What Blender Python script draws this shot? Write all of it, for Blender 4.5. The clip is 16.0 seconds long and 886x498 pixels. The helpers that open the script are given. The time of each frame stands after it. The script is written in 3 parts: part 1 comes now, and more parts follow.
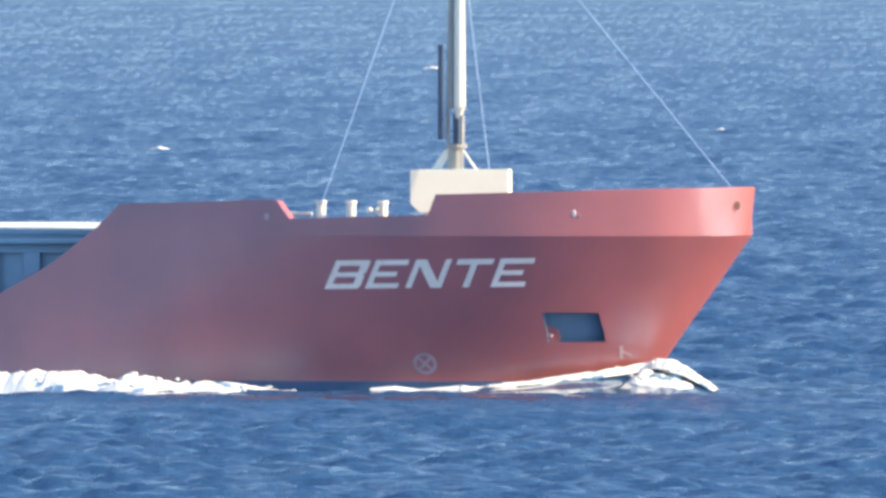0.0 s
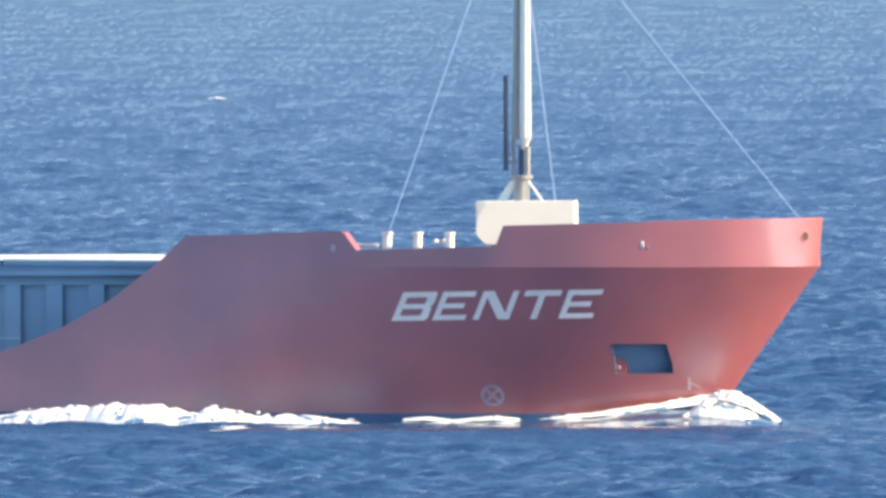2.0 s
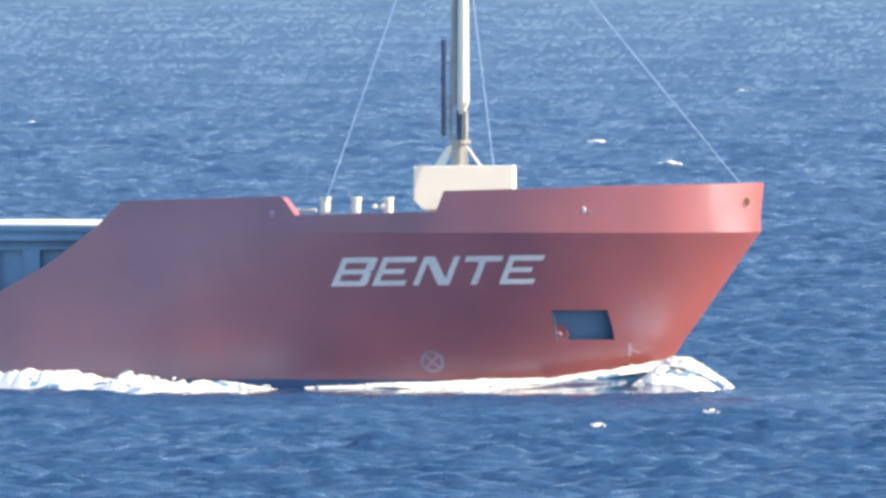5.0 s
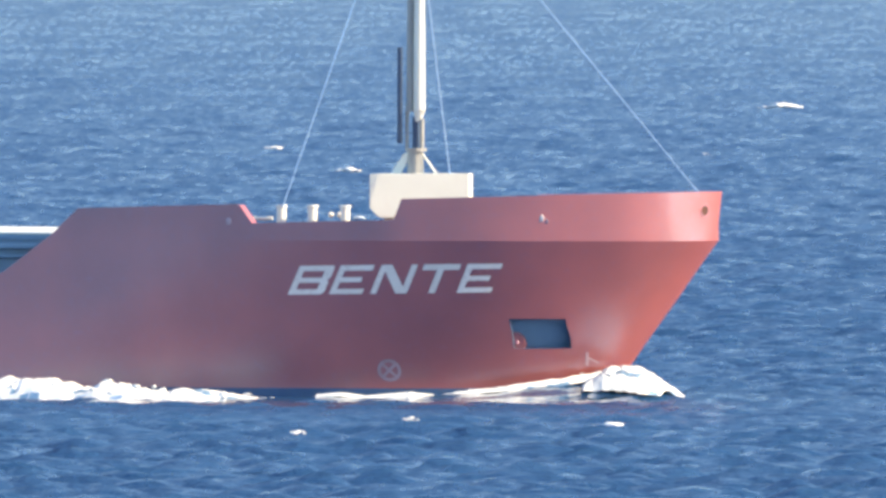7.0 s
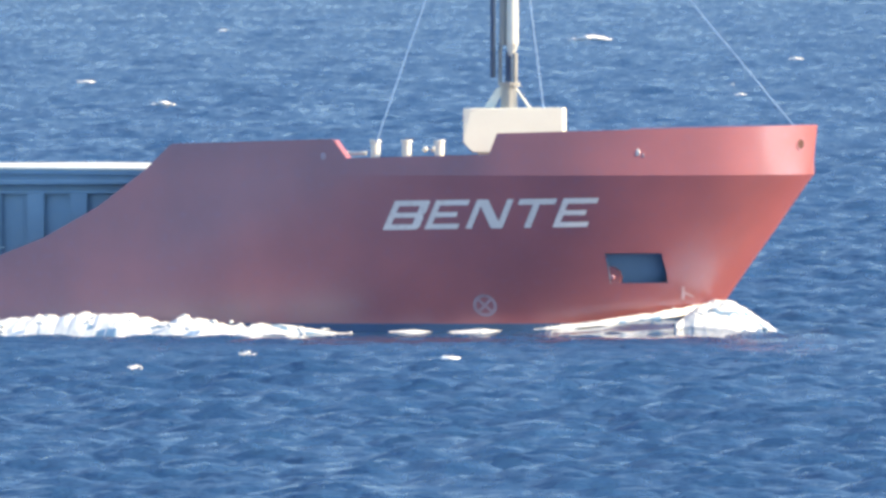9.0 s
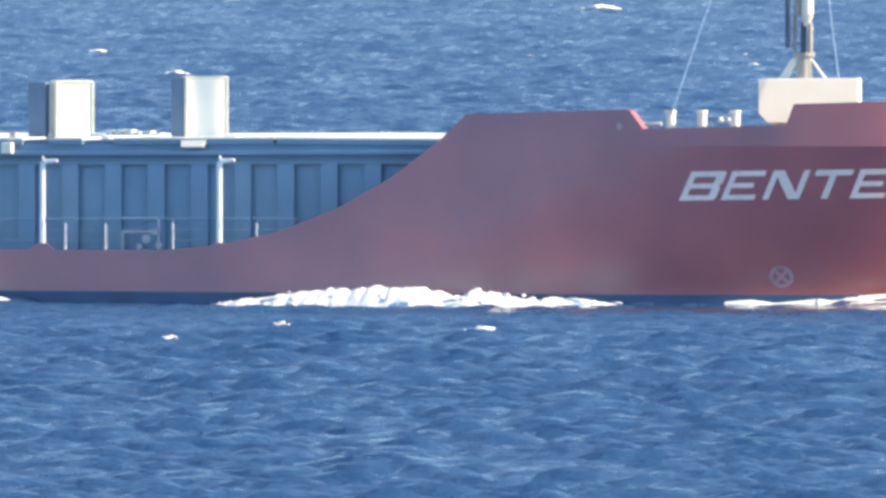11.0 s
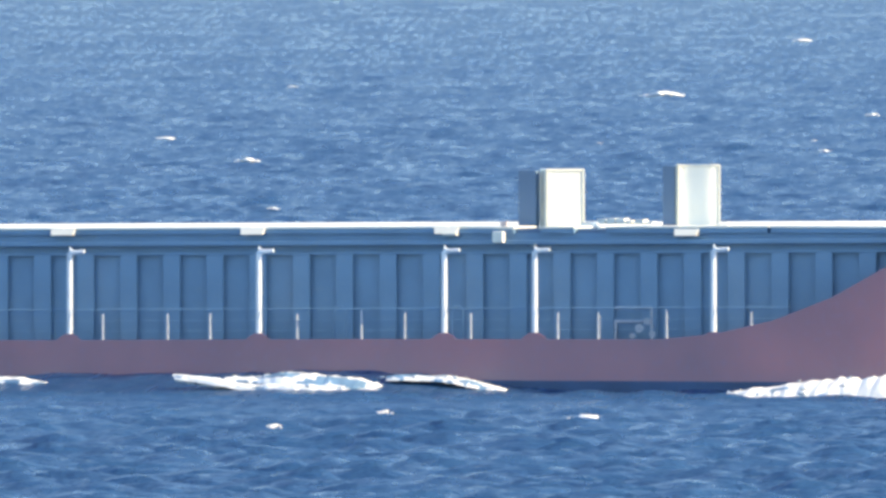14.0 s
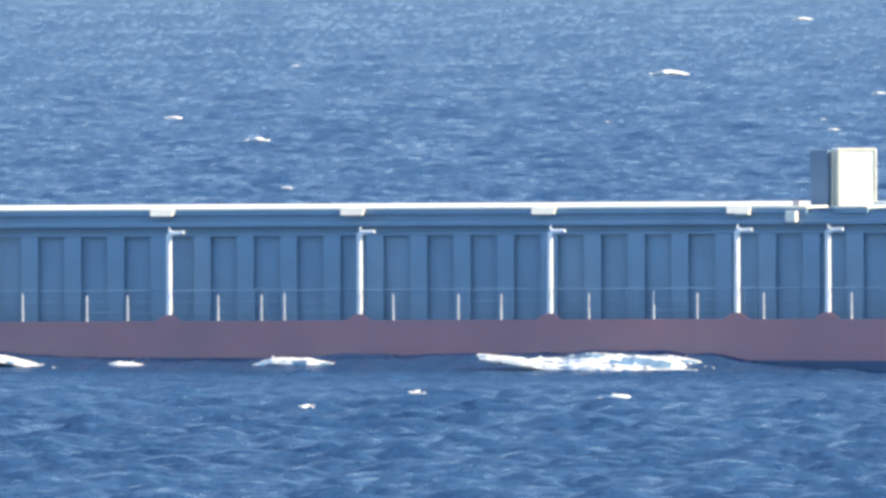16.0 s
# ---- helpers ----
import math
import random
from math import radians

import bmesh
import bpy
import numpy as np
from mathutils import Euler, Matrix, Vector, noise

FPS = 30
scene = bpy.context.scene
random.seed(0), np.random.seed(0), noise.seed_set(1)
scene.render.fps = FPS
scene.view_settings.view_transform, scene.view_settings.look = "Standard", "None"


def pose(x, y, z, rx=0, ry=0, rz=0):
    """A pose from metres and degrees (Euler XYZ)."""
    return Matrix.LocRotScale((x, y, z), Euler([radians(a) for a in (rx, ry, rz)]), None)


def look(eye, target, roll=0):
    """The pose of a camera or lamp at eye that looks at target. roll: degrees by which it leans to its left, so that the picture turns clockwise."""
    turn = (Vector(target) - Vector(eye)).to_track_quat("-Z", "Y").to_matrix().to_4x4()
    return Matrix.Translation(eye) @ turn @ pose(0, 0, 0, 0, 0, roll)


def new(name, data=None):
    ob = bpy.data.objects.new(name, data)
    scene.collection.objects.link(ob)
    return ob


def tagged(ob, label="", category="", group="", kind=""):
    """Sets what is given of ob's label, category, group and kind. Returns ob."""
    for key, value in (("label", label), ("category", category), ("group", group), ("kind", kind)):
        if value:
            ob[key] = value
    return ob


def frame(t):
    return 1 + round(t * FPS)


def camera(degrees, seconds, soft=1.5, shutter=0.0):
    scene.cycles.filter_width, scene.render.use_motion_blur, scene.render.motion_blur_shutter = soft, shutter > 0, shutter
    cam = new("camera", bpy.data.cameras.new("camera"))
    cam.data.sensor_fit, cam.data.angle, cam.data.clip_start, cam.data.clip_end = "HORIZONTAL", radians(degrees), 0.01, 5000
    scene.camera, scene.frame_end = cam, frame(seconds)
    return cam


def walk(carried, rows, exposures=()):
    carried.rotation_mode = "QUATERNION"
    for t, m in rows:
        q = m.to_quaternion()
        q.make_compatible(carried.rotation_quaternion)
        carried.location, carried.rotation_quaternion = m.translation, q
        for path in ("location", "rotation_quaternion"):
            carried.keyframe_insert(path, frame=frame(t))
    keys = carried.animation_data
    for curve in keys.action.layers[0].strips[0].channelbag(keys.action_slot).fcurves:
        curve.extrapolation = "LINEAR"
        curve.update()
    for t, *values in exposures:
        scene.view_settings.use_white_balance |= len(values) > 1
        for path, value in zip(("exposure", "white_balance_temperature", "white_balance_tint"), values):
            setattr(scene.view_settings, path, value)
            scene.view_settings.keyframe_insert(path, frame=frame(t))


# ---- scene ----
# A cargo ship passes a fixed, hand-held long lens about a kilometre away.
EYE = (0.0, 0.0, 19.0)
FOV = 1.7275
# seconds, pan to the right, tilt up, roll (degrees)
AIM = (
    (0.0, -2.6850, -0.8238, 0.082),
    (0.1, -2.6697, -0.8153, 0.050),
    (0.2, -2.6547, -0.8130, 0.017),
    (0.3, -2.6056, -0.7874, -0.015),
    (0.4, -2.6126, -0.8037, -0.048),
    (0.5, -2.6156, -0.8115, -0.080),
    (0.6, -2.6288, -0.8368, -0.063),
    (0.7, -2.6049, -0.8306, -0.047),
    (0.8, -2.6107, -0.8375, -0.030),
    (0.9, -2.5846, -0.8379, -0.014),
    (1.0, -2.5745, -0.8478, 0.003),
    (1.1, -2.5786, -0.8733, -0.023),
    (1.2, -2.5492, -0.8643, -0.049),
    (1.3, -2.5462, -0.8684, -0.074),
    (1.4, -2.5334, -0.9123, -0.100),
    (1.5, -2.4237, -0.8864, -0.126),
    (1.6, -2.3499, -0.8675, -0.106),
    (1.7, -2.2707, -0.8382, -0.086),
    (1.8, -2.2267, -0.7549, -0.065),
    (1.9, -2.2170, -0.7563, -0.045),
    (2.0, -2.2301, -0.7657, -0.025),
    (2.1, -2.1932, -0.7845, -0.017),
    (2.2, -2.1768, -0.7946, -0.009),
    (2.3, -2.1131, -0.7938, -0.002),
    (2.4, -2.0692, -0.7697, 0.006),
    (2.5, -2.0412, -0.7664, 0.014),
    (2.6, -1.9747, -0.7421, -0.024),
    (2.7, -1.9274, -0.7441, -0.061),
    (2.8, -1.8977, -0.7207, -0.099),
    (2.9, -1.8780, -0.7259, -0.136),
    (3.0, -1.9336, -0.7555, -0.174),
    (3.1, -1.9256, -0.7508, -0.175),
    (3.2, -1.9699, -0.8113, -0.176),
    (3.3, -1.9170, -0.7774, -0.176),
    (3.4, -1.8928, -0.7709, -0.177),
    (3.5, -1.9056, -0.7952, -0.178),
    (3.6, -1.9255, -0.8095, -0.153),
    (3.7, -1.9068, -0.8121, -0.128),
    (3.8, -1.8715, -0.8257, -0.103),
    (3.9, -1.8418, -0.8184, -0.078),
    (4.0, -1.7845, -0.8229, -0.053),
    (4.1, -1.7547, -0.8191, -0.040),
    (4.2, -1.6933, -0.8291, -0.027),
    (4.3, -1.6623, -0.8240, -0.013),
    (4.4, -1.6314, -0.8221, -0.000),
    (4.5, -1.6033, -0.8276, 0.013),
    (4.6, -1.5331, -0.8733, 0.020),
    (4.7, -1.4625, -0.9033, 0.026),
    (4.8, -1.3907, -0.8814, 0.033),
    (4.9, -1.3201, -0.8563, 0.039),
    (5.0, -1.2252, -0.8379, 0.046),
    (5.1, -1.1722, -0.8016, 0.065),
    (5.2, -1.1508, -0.7846, 0.085),
    (7.3, -0.4477, -0.8352, 0.165),
    (7.4, -0.4109, -0.8375, 0.169),
    (7.5, -0.3472, -0.7921, 0.173),
    (7.6, -0.3034, -0.7747, 0.155),
    (7.7, -0.2788, -0.7659, 0.137),
    (7.8, -0.2386, -0.7703, 0.118),
    (7.9, -0.2217, -0.7791, 0.100),
    (8.0, -0.1984, -0.8185, 0.082),
    (8.1, -0.1424, -0.8627, 0.051),
    (8.2, -0.0991, -0.8527, 0.021),
    (8.3, -0.0446, -0.8383, -0.010),
    (8.4, -0.0221, -0.8283, -0.040),
    (8.5, -0.0521, -0.8521, -0.071),
    (8.6, -0.0641, -0.8757, -0.062),
    (8.7, -0.0636, -0.8781, -0.053),
    (8.8, -0.0652, -0.8981, -0.045),
    (8.9, -0.0735, -0.9192, -0.036),
    (9.0, -0.1280, -0.9554, -0.027),
    (9.1, -0.1737, -1.0053, -0.035),
    (9.2, -0.1746, -1.0159, -0.044),
    (11.3, -0.0858, -1.0157, 0.044),
    (11.4, -0.0666, -1.0063, 0.030),
    (11.5, -0.0611, -1.0080, 0.016),
    (11.6, -0.0741, -0.9960, -0.012),
    (11.7, -0.1005, -0.9864, -0.040),
    (11.8, -0.1444, -0.9691, -0.069),
    (11.9, -0.1995, -1.0001, -0.097),
    (12.0, -0.2344, -0.9848, -0.125),
    (12.1, -0.2519, -0.9540, -0.121),
    (12.2, -0.2648, -0.9408, -0.118),
    (12.3, -0.2226, -0.9365, -0.114),
    (12.4, -0.1847, -0.8749, -0.111),
    (12.5, -0.1838, -0.8719, -0.107),
    (12.6, -0.1884, -0.8673, -0.094),
    (12.7, -0.1759, -0.8729, -0.081),
    (12.8, -0.1866, -0.8751, -0.069),
    (12.9, -0.1796, -0.8774, -0.056),
    (13.0, -0.1963, -0.8609, -0.043),
    (13.1, -0.1964, -0.8699, -0.049),
    (13.2, -0.1740, -0.8348, -0.056),
    (13.3, -0.2000, -0.8062, -0.062),
    (13.4, -0.1864, -0.7886, -0.069),
    (13.5, -0.1869, -0.7640, -0.075),
    (13.6, -0.1569, -0.7999, -0.074),
    (13.7, -0.1223, -0.7945, -0.072),
    (13.8, -0.1583, -0.8254, -0.071),
    (13.9, -0.1380, -0.8332, -0.069),
    (14.0, -0.1554, -0.8469, -0.068),
    (14.1, -0.1315, -0.8488, -0.064),
    (14.2, -0.1189, -0.8380, -0.059),
    (14.3, -0.0941, -0.8304, -0.055),
    (14.4, -0.0837, -0.8261, -0.050),
    (14.5, -0.0996, -0.8318, -0.046),
    (14.6, -0.1234, -0.8361, -0.060),
    (14.7, -0.1361, -0.8438, -0.075),
    (14.8, -0.1697, -0.8305, -0.089),
    (14.9, -0.1857, -0.8227, -0.104),
    (15.0, -0.1904, -0.8199, -0.118),
    (15.1, -0.1945, -0.8336, -0.122),
    (15.2, -0.1950, -0.8336, -0.126),
    (15.3, -0.2000, -0.8458, -0.130),
    (15.4, -0.1961, -0.8524, -0.134),
    (15.5, -0.1919, -0.8622, -0.138),
    (15.6, -0.1739, -0.8580, -0.137),
    (15.7, -0.1435, -0.8670, -0.135),
    (15.8, -0.1384, -0.8682, -0.134),
    (15.9, -0.1135, -0.8771, -0.132),
    (16.0, -0.1194, -0.8885, -0.131),
)
HEADING, SPEED, RANGE = -18.88, 5.545, 1000.0
SEA_LEVEL = -0.54


def aim(pan, tilt, roll):
    a, b = radians(pan), radians(tilt)
    way = Vector((math.sin(a) * math.cos(b), math.cos(a) * math.cos(b), math.sin(b)))
    return look(EYE, Vector(EYE) + way * 100, roll)


cam = camera(FOV, 16.0, soft=3.3)
walk(cam, [(t, aim(a, b, c)) for t, a, b, c in AIM], exposures=((0.0, 1.93, 7250, 10), (16.0, 1.93, 7250, 10)))

# ---- light ----
SUN_AZIMUTH = HEADING + 9.0      # the sun stands almost dead ahead of the ship
SUN_HEIGHT = 30.0
world = bpy.data.worlds.new("sky")
scene.world = world
world.use_nodes = True
sky = world.node_tree.nodes.new("ShaderNodeTexSky")
sky.sky_type, sky.sun_disc = "NISHITA", False
sky.sun_elevation = radians(SUN_HEIGHT)
sky.sun_rotation = radians(90.0 - SUN_AZIMUTH)
sky.ozone_density, sky.dust_density = 4.0, 0.6
world.node_tree.links.new(sky.outputs[0], world.node_tree.nodes["Background"].inputs[0])
world.node_tree.nodes["Background"].inputs[1].default_value = 0.094
sun = new("sun", bpy.data.lights.new("sun", "SUN"))
sun.data.energy, sun.data.angle, sun.data.color = 2.9, radians(0.5), (1.0, 0.77, 0.51)
sa, sh = radians(SUN_AZIMUTH), radians(SUN_HEIGHT)
sun.matrix_world = look((0, 0, 0), (-math.cos(sa) * math.cos(sh), -math.sin(sa) * math.cos(sh), -math.sin(sh)))


# ---- materials ----
def paint(name, colour, rough=0.45, vary=0.15, scale=0.6, stain=None, stain_amount=0.0, bump=0.02, metal=0.0, ior=1.5, stretch=(1, 1, 1), tint=(1, 1, 1)):
    """Weathered paint: broad mottling, fine grain, stains and a slight unevenness of the plate."""
    m = bpy.data.materials.new(name)
    m.use_nodes = True
    n, l = m.node_tree.nodes, m.node_tree.links
    b = n["Principled BSDF"]
    b.inputs["Roughness"].default_value, b.inputs["Metallic"].default_value, b.inputs["IOR"].default_value = rough, metal, ior
    b.inputs["Specular Tint"].default_value = (*tint, 1)
    co = n.new("ShaderNodeTexCoord")
    mp = n.new("ShaderNodeMapping")
    mp.inputs["Scale"].default_value = stretch
    l.new(co.outputs["Object"], mp.inputs["Vector"])
    big, fine = n.new("ShaderNodeTexNoise"), n.new("ShaderNodeTexNoise")
    big.inputs["Scale"].default_value, big.inputs["Detail"].default_value = scale, 5
    fine.inputs["Scale"].default_value, fine.inputs["Detail"].default_value = scale * 14, 6
    for x in (big, fine):
        l.new(mp.outputs[0], x.inputs["Vector"])
    ramp = n.new("ShaderNodeMapRange")
    ramp.inputs["From Min"].default_value, ramp.inputs["From Max"].default_value = 0.3, 0.7
    ramp.inputs["To Min"].default_value, ramp.inputs["To Max"].default_value = 1 - vary, 1 + vary
    l.new(big.outputs[0], ramp.inputs["Value"])
    mul = n.new("ShaderNodeVectorMath")
    mul.operation = "SCALE"
    mul.inputs[0].default_value = colour
    l.new(ramp.outputs[0], mul.inputs["Scale"])
    last = mul.outputs[0]
    if stain:
        mask = n.new("ShaderNodeMapRange")
        mask.inputs["From Min"].default_value, mask.inputs["From Max"].default_value = 0.52, 0.72
        mask.inputs["To Max"].default_value = stain_amount
        l.new(fine.outputs[0], mask.inputs["Value"])
        mix = n.new("ShaderNodeMix")
        mix.data_type = "RGBA"
        l.new(mask.outputs[0], mix.inputs[0])
        l.new(last, mix.inputs[6])
        mix.inputs[7].default_value = (*stain, 1)
        last = mix.outputs[2]
    l.new(last, b.inputs["Base Color"])
    bm_ = n.new("ShaderNodeBump")
    bm_.inputs["Strength"].default_value, bm_.inputs["Distance"].default_value = 0.5, bump
    l.new(big.outputs[0], bm_.inputs["Height"])
    l.new(bm_.outputs[0], b.inputs["Normal"])
    return m


def sea_material(name="sea_water", ripples=(0.34, 1.1), gloss=(0.23, 0.46)):
    m = bpy.data.materials.new(name)
    m.use_nodes = True
    n, l = m.node_tree.nodes, m.node_tree.links
    b = n["Principled BSDF"]
    b.inputs["Roughness"].default_value, b.inputs["IOR"].default_value = 0.27, 1.33
    b.inputs["Specular IOR Level"].default_value = 0.38
    co = n.new("ShaderNodeTexCoord")
    mp = n.new("ShaderNodeMapping")
    mp.inputs["Scale"].default_value = (0.45, 1.0, 1)
    l.new(co.outputs["Object"], mp.inputs["Vector"])
    big, fine = n.new("ShaderNodeTexNoise"), n.new("ShaderNodeTexNoise")
    big.inputs["Scale"].default_value, big.inputs["Detail"].default_value = 0.05, 4
    fine.inputs["Scale"].default_value, fine.inputs["Detail"].default_value = 2.3, 4
    l.new(mp.outputs[0], big.inputs["Vector"])
    l.new(mp.outputs[0], fine.inputs["Vector"])
    mix = n.new("ShaderNodeMix")
    mix.data_type = "RGBA"
    mix.inputs[6].default_value, mix.inputs[7].default_value = (0.012, 0.05, 0.14, 1), (0.022, 0.08, 0.19, 1)
    l.new(big.outputs[0], mix.inputs[0])
    l.new(mix.outputs[2], b.inputs["Base Color"])
    bp = n.new("ShaderNodeBump")
    bp.inputs["Strength"].default_value, bp.inputs["Distance"].default_value = 0.8, 0.34
    l.new(fine.outputs[0], bp.inputs["Height"])
    # gusts and wave groups: streaks where the ripples stand higher
    total = None
    for sx, sy, weight in ((0.15, 0.018, 0.25), (0.8, 0.1, 0.2), (1.5, 0.2, 0.55)):
        pm, pn, sc = n.new("ShaderNodeMapping"), n.new("ShaderNodeTexNoise"), n.new("ShaderNodeMath")
        pm.inputs["Scale"].default_value = (sx, sy, 1)
        pn.inputs["Scale"].default_value, pn.inputs["Detail"].default_value = 1.0, 3
        sc.operation = "MULTIPLY_ADD"
        sc.inputs[1].default_value = weight
        l.new(co.outputs["Object"], pm.inputs["Vector"])
        l.new(pm.outputs[0], pn.inputs["Vector"])
        l.new(pn.outputs[0], sc.inputs[0])
        if total is None:
            sc.inputs[2].default_value = 0.0
        else:
            l.new(total, sc.inputs[2])
        total = sc.outputs[0]
    gust = n.new("ShaderNodeMapRange")
    gust.inputs["From Min"].default_value, gust.inputs["From Max"].default_value = 0.38, 0.62
    gust.inputs["To Min"].default_value, gust.inputs["To Max"].default_value = ripples
    l.new(total, gust.inputs["Value"])
    l.new(gust.outputs[0], bp.inputs["Strength"])
    rub = n.new("ShaderNodeMapRange")
    rub.inputs["From Min"].default_value, rub.inputs["From Max"].default_value = 0.40, 0.62
    rub.inputs["To Min"].default_value, rub.inputs["To Max"].default_value = gloss
    l.new(total, rub.inputs["Value"])
    l.new(rub.outputs[0], b.inputs["Roughness"])
    l.new(bp.outputs[0], b.inputs["Normal"])
    return m


SEA = sea_material()
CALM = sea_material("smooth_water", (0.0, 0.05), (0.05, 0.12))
# high ior and blue gloss tint put a bluish haze into the hull's paint
RED = paint("red_hull_paint", (0.385, 0.104, 0.077), 0.37, 0.15, 0.35, (0.31, 0.12, 0.14), 0.35, 0.05, ior=2.5, tint=(0.16, 0.58, 0.97))
NAVY = paint("navy_boot_paint", (0.03, 0.085, 0.19), 0.5, 0.2, 0.5, (0.05, 0.08, 0.13), 0.4)
BLUE = paint("blue_steel_paint", (0.145, 0.285, 0.435), 0.45, 0.10, 0.5, (0.20, 0.30, 0.40), 0.3)
WHITE = paint("white_paint", (0.70, 0.74, 0.69), 0.4, 0.04, 0.7, (0.62, 0.56, 0.46), 0.10)
POST = paint("cool_white_paint", (0.66, 0.76, 0.84), 0.45, 0.10, 1.2, (0.45, 0.44, 0.44), 0.3)
LETTER = paint("white_letter_paint", (0.72, 0.67, 0.66), 0.45, 0.08, 0.9, (0.40, 0.25, 0.25), 0.4)
PALE = paint("faded_mark_paint", (0.36, 0.28, 0.34), 0.5, 0.2, 1.5)
GREY = paint("grey_blue_paint", (0.10, 0.18, 0.29), 0.5, 0.12, 0.8)
DECK = paint("deck_paint", (0.16, 0.05, 0.04), 0.6, 0.2, 0.8)
DULL_COWL = paint("dull_cowl_paint", (0.56, 0.60, 0.54), 0.5, 0.08, 0.6, (0.40, 0.30, 0.22), 0.3)
WIRE = paint("galvanised_wire", (0.17, 0.32, 0.55), 0.5, 0.1, 2.0)
PIPE = paint("dark_blue_pipe", (0.05, 0.09, 0.17), 0.5, 0.1, 1.0)
DUCT = paint("grey_mast_paint", (0.30, 0.32, 0.32), 0.5, 0.12, 1.2)
DULL = paint("dull_white_paint", (0.38, 0.45, 0.53), 0.5, 0.12, 1.2)
HOLE = paint("fairlead_hole_shade", (0.06, 0.018, 0.014), 0.7, 0.2, 2.0)
RUSTY = paint("pinkish_gear", (0.34, 0.33, 0.37), 0.6, 0.3, 2.0)
THIN = paint("thin_foam", (0.13, 0.26, 0.41), 0.5, 0.3, 1.8)
FOAM = paint("sea_foam", (0.72, 0.78, 0.80), 0.85, 0.14, 1.6, (0.36, 0.48, 0.58), 0.7, 0.08)


# ---- mesh helpers ----
def part(name, bm, material, parent, label="", smooth=False):
    me = bpy.data.meshes.new(name)
    bm.to_mesh(me)
    bm.free()
    for m in material if isinstance(material, (list, tuple)) else (material,):
        me.materials.append(m)
    if smooth:
        for f in me.polygons:
            f.use_smooth = True
    ob = new(name, me)
    ob.parent = parent
    return tagged(ob, label)


def box(bm, x0, x1, y0, y1, z0, z1, bevel=0.0):
    got = bmesh.ops.create_cube(bm, size=1.0, matrix=Matrix.Translation(((x0 + x1) / 2, (y0 + y1) / 2, (z0 + z1) / 2))
                                @ Matrix.Diagonal((x1 - x0, y1 - y0, z1 - z0, 1)))
    if bevel:
        edges = {e for v in got["verts"] for e in v.link_edges}
        bmesh.ops.bevel(bm, geom=list(edges), offset=bevel, segments=2, affect="EDGES", profile=0.6)
    return bm


def tube(bm, a, b, r0, r1=None, sides=10):
    a, b = Vector(a), Vector(b)
    m = Matrix.Translation((a + b) / 2) @ (b - a).to_track_quat("Z", "Y").to_matrix().to_4x4()
    bmesh.ops.create_cone(bm, cap_ends=True, segments=sides, radius1=r0, radius2=r0 if r1 is None else r1, depth=(b - a).length, matrix=m)
    return bm


def prism(bm, outline, y0, y1):
    """A plate: an outline in x and z, between two values of y."""
    near = [bm.verts.new((x, y0, z)) for x, z in outline]
    far = [bm.verts.new((x, y1, z)) for x, z in outline]
    bm.faces.new(near)
    bm.faces.new(far[::-1])
    for i in range(len(outline)):
        j = (i + 1) % len(outline)
        bm.faces.new((near[j], near[i], far[i], far[j]))
    bmesh.ops.recalc_face_normals(bm, faces=bm.faces)
    return bm


def lerp(table, x):
    xs_, ys_ = zip(*table)
    return float(np.interp(x, xs_, ys_))


# ---- the sea: one sheet with real waves ----
def spread(stops):
    """Coordinates that run through the stops, (start, step at the start), the step growing evenly between them."""
    out = []
    for (a, da), (b, db) in zip(stops, stops[1:]):
        x = a
        while x < b - 0.4 * (da + (db - da) * (x - a) / (b - a)):
            out.append(x)
            x += da + (db - da) * (x - a) / (b - a)
    return np.array(out + [stops[-1][0]])


rng = np.random.default_rng(7)
WAVES = []
for k in range(125):
    length = 1.0 * 3.9 ** rng.random()
    way = rng.normal(-94.0, 34.0)
    WAVES.append((2 * math.pi / length, radians(way), 0.0070 * length ** 0.8, rng.random() * 6.283))
for k in range(10):
    WAVES.append((2 * math.pi / rng.uniform(9, 26), radians(rng.normal(-100, 30)), 0.026, rng.random() * 6.283))


def sea_height(x, y):
    """Height of the waves; those shorter than the sheet's own grain far out are left to the material."""
    h = np.zeros(np.broadcast(x, y).shape)
    grain = np.interp(y, [740, 1100, 1400, 2200, 4300], [0.42, 0.45, 0.75, 1.3, 3.4])
    calm = np.interp(y, [850, 1000, 1200, 1600, 2400], [1.22, 1.1, 0.95, 0.8, 0.7])      # lower waves farther out soften the contrast there
    off = (y - RANGE) * math.cos(radians(HEADING)) - x * math.sin(radians(HEADING))
    calm = calm * np.interp(off, [-60, -34, 0, 25], [1.0, 0.55, 0.6, 1.0])    # smoother along the ship's lane
    for k, a, amp, ph in WAVES:
        p = k * (x * math.cos(a) + y * math.sin(a)) + ph
        h += amp * np.clip(2 * math.pi / k / (1.1 * grain) - 1, 0, 1) * (np.sin(p) + 0.18 * np.cos(2 * p))
    return h * calm


